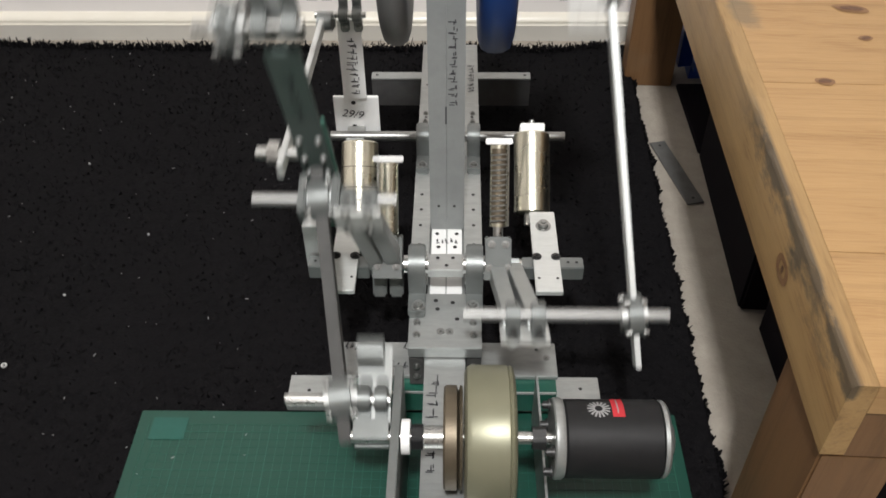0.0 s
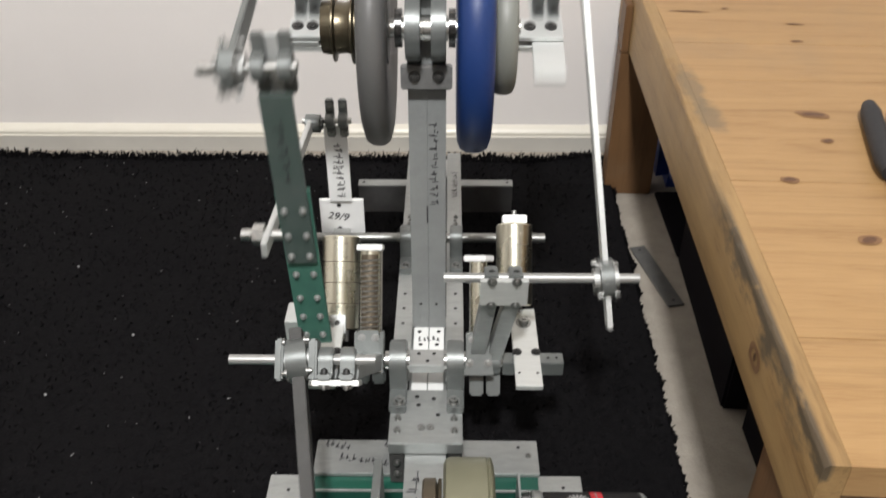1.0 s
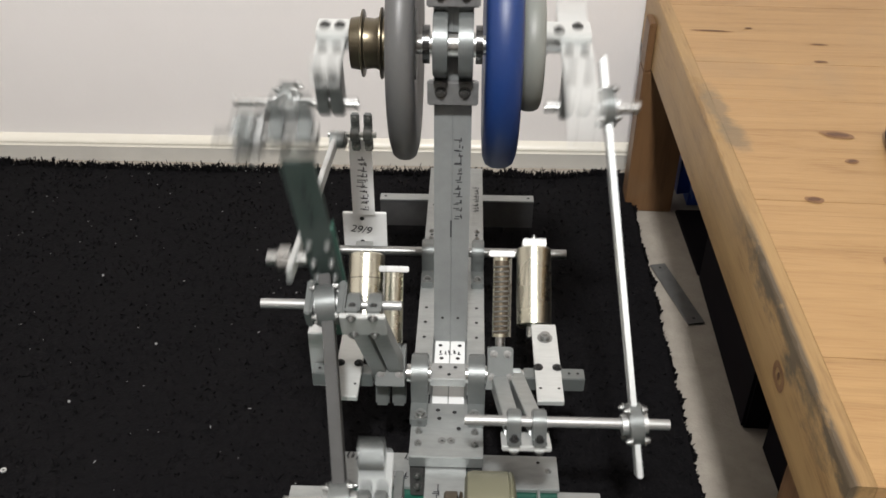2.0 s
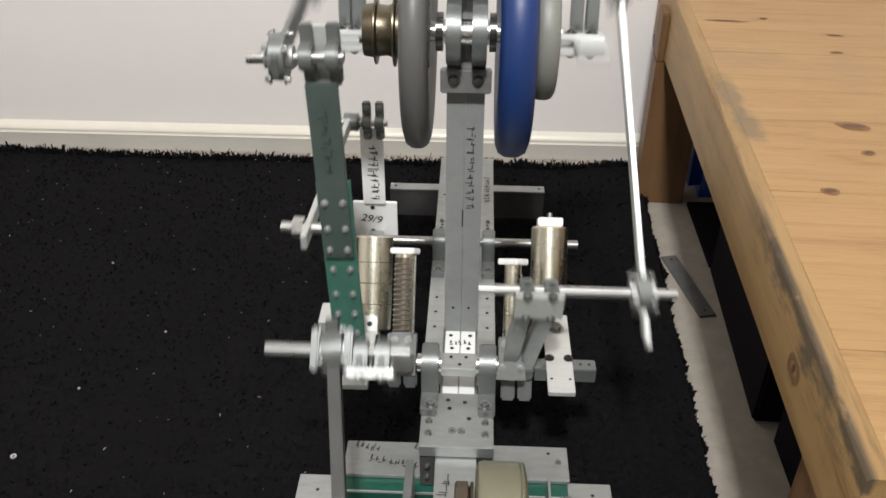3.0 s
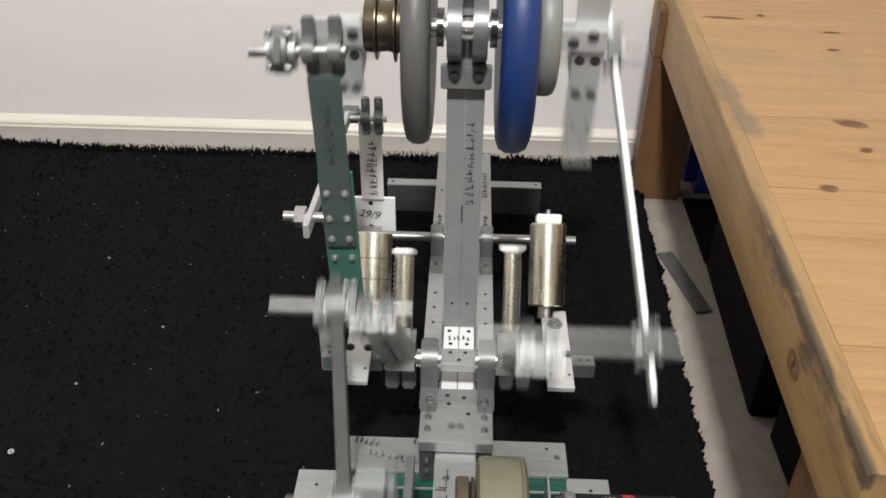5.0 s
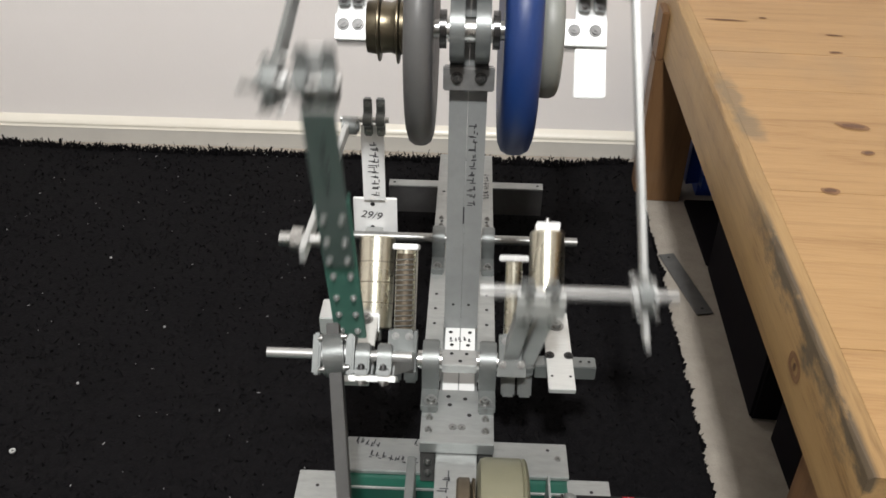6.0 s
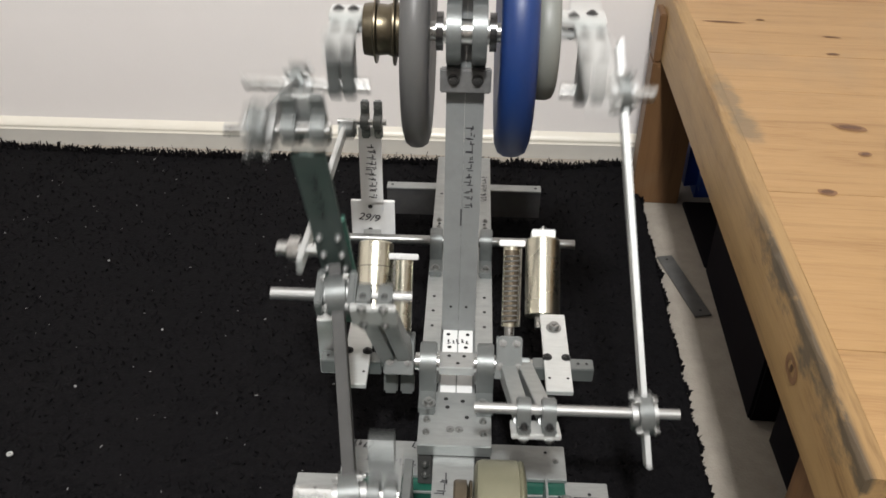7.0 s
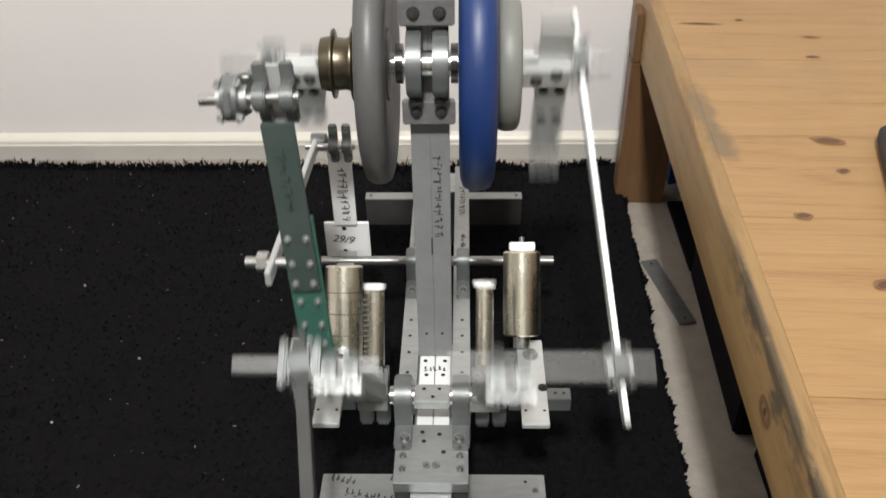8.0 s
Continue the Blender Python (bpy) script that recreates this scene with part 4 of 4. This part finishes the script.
def conrod(name, length, before, after, thick, width, mat, label, flanges=True):
    """A flat rod along y from 0 to length, with ends past both bearings."""
    bm = B()
    box(bm, -thick / 2, thick / 2, -before, length + after, -width / 2, width / 2, 0.001)
    ob = part(name, bm, mat, machine, label)
    if flanges:
        for y in (0, length):
            flange(ob, y, -thick / 2, thick / 2)
    return ob


ROD_R = conrod("long_rod", math.hypot(KIN["RR"], 0.031), 0.05, 0.052, 0.0055, 0.019, ALU, "long slim aluminium connecting rod")
ROD_L = conrod("drive_rod", KIN["RL"], 0.030, 0.042, 0.012, 0.020, DULL, "grey drive rod from the motor crank")
LINK = conrod("crank_link", KIN["l1"], 0.024, 0.024, 0.006, 0.022, CAST, "short aluminium link with bearing ends")
GUIDE = conrod("guide_link", KIN["JM"], 0.030, 0.014, 0.006, 0.016, ALU, "aluminium guide link", False)
bm = B()
rod(bm, "x", -0.028, 0.03, 0, 0, 0.0055)
rod(bm, "x", -0.016, -0.005, 0, 0, 0.011, None, 6)
part("guide_pin", bm, STEEL, GUIDE, "steel pin with nut")
bm = B()
rod(bm, "x", -0.006, 0.012, KIN["JM"], 0, 0.0115, None, 20)
rod(bm, "x", 0.0122, 0.015, KIN["JM"], 0, 0.0075, None, 6)
part("link_bearing", bm, CAST, GUIDE, "round grey link bearing")


def swing_arm():
    L, f = KIN["AR"], KIN["fm"]
    bm = B()
    box(bm, -0.017, 0.017, -0.022, L * f + 0.055, -0.003, 0.003, 0.0008)
    arm = part("swing_arm", bm, GREEN_ARM, machine, "dark green painted swinging arm with bolted bars")
    bm = B()
    box(bm, -0.0150, 0.0150, L * f - 0.03, L - 0.022, 0.0034, 0.0085, 0.0008)
    up = part("upper_bar", bm, GREY_GREEN, arm, "grey-green upper bar")
    scribble(up, (0.004, L * 0.62, 0.0087), (0, 1, 0), (-1, 0, 0), 0.07, 0.009, 5, 41)
    for y in (-0.008, 0.018, 0.044, L * f - 0.048, L * f - 0.02, L * f + 0.005, L * f + 0.035):
        for x in (-0.009, 0.009):
            bolt(arm, (x, y, 0.0085 if y > L * f - 0.03 else 0.003), (0, 0, 1), 0.0026, 0.0035, mat=ALU_RAW)
    for x in (-0.012, 0.012):
        bm = B()
        pillow(bm, x - 0.006, x + 0.006, L, 0, 0.0125, 0.028, 0.007, (0, -1), 0.0145)
        part("pillow_block", bm, CAST, arm, "small bearing block")
    bm = B()
    rod(bm, "x", -0.066, 0.022, L, 0, 0.0052)
    part("arm_pin", bm, STEEL, arm)
    bm = B()
    box(bm, -0.015, 0.015, L - 0.034, L + 0.024, -0.0195, -0.0148, 0.0008)
    part("end_plate", bm, ALU, arm)
    bm = B()
    box(bm, -0.014, 0.014, L * f - 0.02, L * f + 0.02, -0.016, -0.0033, 0.001)
    part("pivot_block", bm, CAST, arm)
    return arm


ARM = swing_arm()


CRANK_OFF = 42


def axle_parts():
    """The axle with its wheels, pulley and two cranks, built round the x axis with the crank pins towards +y."""
    r, off = KIN["r"], radians(CRANK_OFF)
    py, pz = r * math.cos(off), r * math.sin(off)
    bm = B()
    rod(bm, "x", -0.105, 0.095, 0, 0, 0.0098)
    rod(bm, "x", -0.0225, 0.0225, 0, 0, 0.0128)
    ax = part("axle", bm, STEEL, machine, "bright steel axle")
    for x in (-0.0275, 0.0265):
        bm = B()
        rod(bm, "x", x - 0.0035, x + 0.0035, 0, 0, 0.0195)
        part("bearing_ring", bm, DARK_STEEL, ax, "dark polished bearing collar")

    def tyre(name, x0, x1, R, mat, label, hub_mat):
        w = x1 - x0
        c = (x0 + x1) / 2
        prof = [(c + w * 0.5 * a, R * b) for a, b in ((-0.62, 0.28), (-0.8, 0.55), (-0.95, 0.72), (-1.0, 0.82), (-0.96, 0.9), (-0.78, 0.965), (-0.4, 0.995),
                (0, 1.0), (0.4, 0.995), (0.78, 0.965), (0.96, 0.9), (1.0, 0.82), (0.95, 0.72), (0.8, 0.55), (0.62, 0.28))]
        bm = B()
        lathe(bm, prof, 0, 0, 64)
        ob = part(name, bm, mat, ax, label)
        bm = B()
        rod(bm, "x", x0 + w * 0.12, x1 - w * 0.12, 0, 0, R * 0.3, None, 32)
        part("hub", bm, hub_mat, ax)
        return ob

    tyre("grey_wheel", -0.0615, -0.034, 0.1185, RUBBER, "solid dark grey rubber wheel", POST)
    tyre("blue_wheel", 0.031, 0.066, 0.1255, BLUE, "solid blue rubber wheel", POST)
    tyre("small_wheel", 0.0665, 0.090, 0.0665, RUBBER_LIGHT, "small pale grey rubber wheel", POST)
    bm = B()
    prof = [(-0.104, 0.005), (-0.104, 0.0255), (-0.098, 0.0265), (-0.094, 0.027), (-0.0925, 0.034), (-0.091, 0.034), (-0.0895, 0.026),
            (-0.080, 0.025), (-0.075, 0.027), (-0.0735, 0.036), (-0.072, 0.036), (-0.0705, 0.027), (-0.062, 0.026), (-0.062, 0.005)]
    lathe(bm, prof, 0, 0, 40)
    part("pulley", bm, BRASS, ax, "worn brass-coloured grooved pulley")

    def crank(sx, xa, xb, pa, pb, y0, y1, pin_end, label):
        bm = B()
        a, b = sorted((xa, xb))
        box(bm, a, b, -0.0135, 0.0135, -0.0058, 0.0005, 0.0008)
        br = part("crank_bracket", bm, ALU, ax, "aluminium crank bracket")
        for k in (0.3, 0.75):
            bolt(br, (xa + (xb - xa) * k, 0.002, 0.0005), (0, 0, 1), 0.0042, 0.003, mat=DARK_BOLT)
            holes(br, [(xa + (xb - xa) * k, 0.002, -0.0058)], (0, 0, -1), 0.0036)
        bm = B()
        a, b = sorted((pa, pb))
        box(bm, a, b, y0, y1, -0.0120, -0.0062, 0.0008)
        pl = part("crank_plate", bm, ALU, ax, label)
        bm = B()
        c, d = sorted((xa + sx * 0.0006, xb))
        box(bm, c, d, -0.0135, 0.0135, -0.0205, -0.0124, 0.0008)
        outer = part("bracket_plate", bm, ALU_SATIN, ax, "aluminium bracket half")
        for k, yy in ((0.32, 0.004), (0.72, -0.004)) if sx > 0 else ((0.3, 0.0), (0.75, 0.0)):
            bolt(outer, (xa + (xb - xa) * k, yy, -0.0205), (0, 0, -1), 0.0040, 0.003, mat=DARK_BOLT)
        for yy in (py - 0.0195, py + 0.0195, 0.105, 0.143):
            if yy < y1 - 0.004:
                for k in (0.25, 0.75):
                    if yy < 0.09:
                        bolt(pl, (a + (b - a) * k, yy, -0.012), (0, 0, -1), 0.0034, 0.002, mat=DARK_BOLT)
                    else:
                        holes(pl, [(a + (b - a) * k, yy, -0.012)], (0, 0, -1), 0.002)
        for k in (0.25, 0.75):
            x = a + (b - a) * k
            bm = B()
            pillow(bm, x - 0.006, x + 0.006, py, pz, 0.0125, 0.025, 0.006, (0, -1), pz + 0.0061)
            blk = part("pin_block", bm, CAST, ax, "small bearing block")
            for dy in (-0.019, 0.019):
                bolt(blk, (x, py + dy, 0.0002), (0, 0, 1), 0.0034, 0.004, mat=DARK_BOLT)
        bm = B()
        a, b = sorted((pa - sx * 0.013, pin_end))
        rod(bm, "x", a, b, py, pz, 0.0055)
        part("crank_pin", bm, STEEL, ax, "steel crank pin")

    crank(1, 0.0905, 0.138, 0.107, 0.1385, -0.065, 0.151, 0.189, "long drilled aluminium crank plate")
    crank(-1, -0.1045, -0.138, -0.108, -0.137, -0.014, 0.078, -0.222, "drilled aluminium crank plate")
    return ax


AXLE = axle_parts()


def rotor_parts():
    m = KIN["m"]
    bm = B()
    rod(bm, "x", -0.085, 0.101, 0, 0, 0.0062)
    ro = part("motor_shaft", bm, STEEL, machine, "bright steel drive shaft")
    bm = B()
    prof = [(0.020, 0.010), (0.020, 0.060), (0.0225, 0.0655), (0.027, 0.067), (0.059, 0.067), (0.0605, 0.0655), (0.0625, 0.067), (0.0645, 0.0655), (0.066, 0.06), (0.066, 0.01)]
    lathe(bm, prof, 0, 0, 64)
    part("drive_wheel", bm, CREAM, ro, "wide cream-yellow satin drive wheel")
    bm = B()
    prof = [(0.001, 0.008), (0.001, 0.046), (0.003, 0.048), (0.013, 0.048), (0.0145, 0.042), (0.016, 0.048), (0.0185, 0.047), (0.0185, 0.008)]
    lathe(bm, prof, 0, 0, 48)
    part("bronze_disc", bm, BROWN, ro, "grooved bronze disc")
    bm = B()
    rod(bm, "x", -0.017, 0.0008, 0, 0, 0.0105)
    part("collar", bm, STEEL, ro)
    bm = B()
    rod(bm, "x", -0.029, -0.018, 0, 0, 0.0125, None, 6)
    part("shaft_nut", bm, MOTOR, ro, "black hex nut")
    bm = B()
    rod(bm, "x", -0.038, -0.030, 0, 0, 0.0165, None, 20)
    part("washer", bm, ALU_WHITE, ro)
    bm = B()
    rod(bm, "x", 0.083, 0.0955, 0, 0, 0.0115, None, 6)
    part("coupling", bm, BLACK_BOLT, ro, "dark hex coupling")
    bm = B()
    box(bm, -0.083, -0.050, -0.006, 0.092, -0.0165, -0.0105, 0.001)
    pl = part("motor_crank", bm, ALU_MID, ro, "bright aluminium motor crank plate")
    for yy in (0.005, 0.031):
        for x in (-0.0745, -0.0585):
            bolt(pl, (x, yy, -0.0165), (0, 0, -1), 0.005, 0.002)
            holes(pl, [(x, yy, -0.0192)], (0, 0, -1), 0.0024)
    bm = B()
    box(bm, -0.083, -0.050, -0.005, 0.014, -0.0103, 0.010, 0.001)
    part("crank_hub", bm, CAST, ro)
    bm = B()
    rod(bm, "x", -0.083, -0.058, 0.084, 0.004, 0.0145, None, 24)
    part("crank_weight", bm, CAST, ro, "round grey crank weight")
    for x in (-0.0745, -0.0585):
        bm = B()
        pillow(bm, x - 0.006, x + 0.006, m, 0.003, 0.012, 0.024, 0.006, (0, -1), 0.0133)
        part("pin_block", bm, CAST, ro)
    bm = B()
    rod(bm, "x", -0.150, -0.050, m, 0.0, 0.0055)
    part("motor_crank_pin", bm, STEEL, ro)
    return ro


ROTOR = rotor_parts()


def motor():
    bm = B()
    prof = [(0.1115, 0.004), (0.1115, 0.0345), (0.113, 0.036), (0.1975, 0.036), (0.199, 0.0345), (0.199, 0.004)]
    lathe(bm, prof, MY, MZ, 64)
    body = part("motor", bm, MOTOR, machine, "black cylindrical electric motor with red label")
    bm = B()
    lathe(bm, [(0.101, 0.008), (0.101, 0.036), (0.1025, 0.0375), (0.1085, 0.0375), (0.111, 0.0355), (0.111, 0.008)], MY, MZ, 48)
    part("motor_flange", bm, ALU_MID, body, "silver motor flange")
    bm = B()
    lathe(bm, [(0.1995, 0.003), (0.1995, 0.0355), (0.203, 0.0355), (0.2055, 0.033), (0.208, 0.02), (0.212, 0.014), (0.212, 0.003)], MY, MZ, 48)
    part("end_cap", bm, ALU_MID, body, "silver end cap")

    def patch(name, x0, x1, a0, a1, mat, rr, label=""):
        bm = B()
        n = 10
        rows = []
        for k in range(n + 1):
            a = radians(a0 + (a1 - a0) * k / n)
            rows.append([bm.verts.new((x, MY + rr * math.cos(a), MZ + rr * math.sin(a))) for x in (x0, x1)])
        for k in range(n):
            bm.faces.new((rows[k][0], rows[k][1], rows[k + 1][1], rows[k + 1][0]))
        return part(name, bm, mat, body, label)

    patch("red_label", 0.1535, 0.1645, 47, 93, RED, 0.0364, "red label")
    patch("label_bar", 0.158, 0.1592, 53, 87, EMBLEM, 0.0367)
    bm = B()
    cx, ca = 0.1415, radians(78)
    for k in range(16):
        t = 2 * math.pi * k / 16
        for r0, r1, w in ((0.0035, 0.0105, 0.0009),):
            q = []
            for rr, off in ((r0, -w), (r1, -w), (r1, w), (r0, w)):
                u, v = rr * math.cos(t) - off * math.sin(t), rr * math.sin(t) + off * math.cos(t)
                a = ca + v / 0.0365
                q.append(bm.verts.new((cx + u, MY + 0.0366 * math.cos(a), MZ + 0.0366 * math.sin(a))))
            bm.faces.new(q)
    part("round_emblem", bm, EMBLEM, body, "white ray-shaped emblem")
    for dy, dz in ((0.026, 0.026), (-0.026, 0.026), (0.026, -0.026), (-0.026, -0.026)):
        bolt(body, (0.0995, MY + dy, MZ + dz * 0.6), (-1, 0, 0), 0.0042, 0.006, mat=BLACK_BOLT)


motor()


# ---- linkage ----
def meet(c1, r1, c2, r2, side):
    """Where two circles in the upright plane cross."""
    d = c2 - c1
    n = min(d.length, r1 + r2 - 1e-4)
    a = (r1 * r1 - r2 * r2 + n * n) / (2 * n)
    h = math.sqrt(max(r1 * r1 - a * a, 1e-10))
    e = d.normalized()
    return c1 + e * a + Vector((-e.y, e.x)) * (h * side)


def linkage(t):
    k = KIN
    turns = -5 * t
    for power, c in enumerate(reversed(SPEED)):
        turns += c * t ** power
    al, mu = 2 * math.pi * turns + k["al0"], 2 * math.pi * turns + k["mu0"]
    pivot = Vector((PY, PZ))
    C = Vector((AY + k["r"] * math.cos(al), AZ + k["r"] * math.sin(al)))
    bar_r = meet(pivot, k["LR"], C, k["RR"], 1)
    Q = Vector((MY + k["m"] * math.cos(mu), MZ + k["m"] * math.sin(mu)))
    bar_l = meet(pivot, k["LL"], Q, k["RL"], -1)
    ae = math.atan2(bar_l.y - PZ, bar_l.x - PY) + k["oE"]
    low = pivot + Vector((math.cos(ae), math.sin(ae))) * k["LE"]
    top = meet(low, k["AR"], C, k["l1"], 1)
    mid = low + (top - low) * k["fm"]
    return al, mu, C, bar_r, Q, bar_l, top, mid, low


def along(p, q):
    """A pose at p whose y axis points at q and whose x axis stays level."""
    p, q = Vector(p), Vector(q)
    y = (q - p).normalized()
    x = (Vector((1, 0, 0)) - y * y.x).normalized()
    z = x.cross(y)
    return Matrix.Translation(p) @ Matrix((x, y, z)).transposed().to_4x4()


def motions():
    rows = {ob: [] for ob in (AXLE, ROTOR, LEVER_R, LEVER_L, ROD_R, ROD_L, LINK, GUIDE, ARM, PISTON_R, PISTON_L, CYLINDER_R, CYLINDER_L)}
    for f in range(241):
        t = f / 30
        al, mu, C, br, Q, bl, top, mid, low = linkage(t)
        rows[AXLE].append((t, pose(0, AY, AZ, math.degrees(al) - CRANK_OFF)))
        rows[ROTOR].append((t, pose(0, MY, MZ, math.degrees(mu))))
        ar = math.degrees(math.atan2(br.y - PZ, br.x - PY))
        av = math.degrees(math.atan2(bl.y - PZ, bl.x - PY))
        rows[LEVER_R].append((t, pose(0, PY, PZ, ar)))
        rows[LEVER_L].append((t, pose(0, PY, PZ, av)))
        rows[ROD_R].append((t, along((0.156, C.x, C.y), (0.187, br.x, br.y))))
        rows[ROD_L].append((t, along((-0.1205, bl.x, bl.y), (-0.096, Q.x, Q.y))))
        rows[LINK].append((t, along((-0.166, C.x, C.y), (-0.166, top.x, top.y))))
        rows[GUIDE].append((t, along((-0.154, mid.x, mid.y), (-0.15, JY, JZ))))
        rows[ARM].append((t, along((-0.121, low.x, low.y), (-0.130, top.x, top.y))))
        down_r, down_l = min(max((ar - 95) / 60, 0), 1), min(max((av - AV_LOW) / (AV_HIGH - AV_LOW), 0), 1)
        rows[PISTON_R].append((t, leaning(0.058, 0.700, 0.170, 0.026 * min(max((ar - 90) / 75, 0), 1)) @ pose(0, 0, 0, 0, 0, 150 * (1 - down_r))))
        rows[PISTON_L].append((t, leaning(-0.064, 0.700, 0.172, 0.010 * down_l) @ pose(0, 0, 0, 0, 0, -150 * (1 - down_l))))
        swing = (1 - math.cos(al)) / 2
        rows[CYLINDER_R].append((t, leaning(0.1025, 0.762 + 0.03 * swing, 0.178 - 0.04 * swing, 0, -15 * swing)))
        rows[CYLINDER_L].append((t, leaning(-0.1050, 0.748 + 0.02 * swing, 0.150 - 0.025 * swing, 0, -10 * swing)))
    for ob, r in rows.items():
        walk(ob, r)


motions()
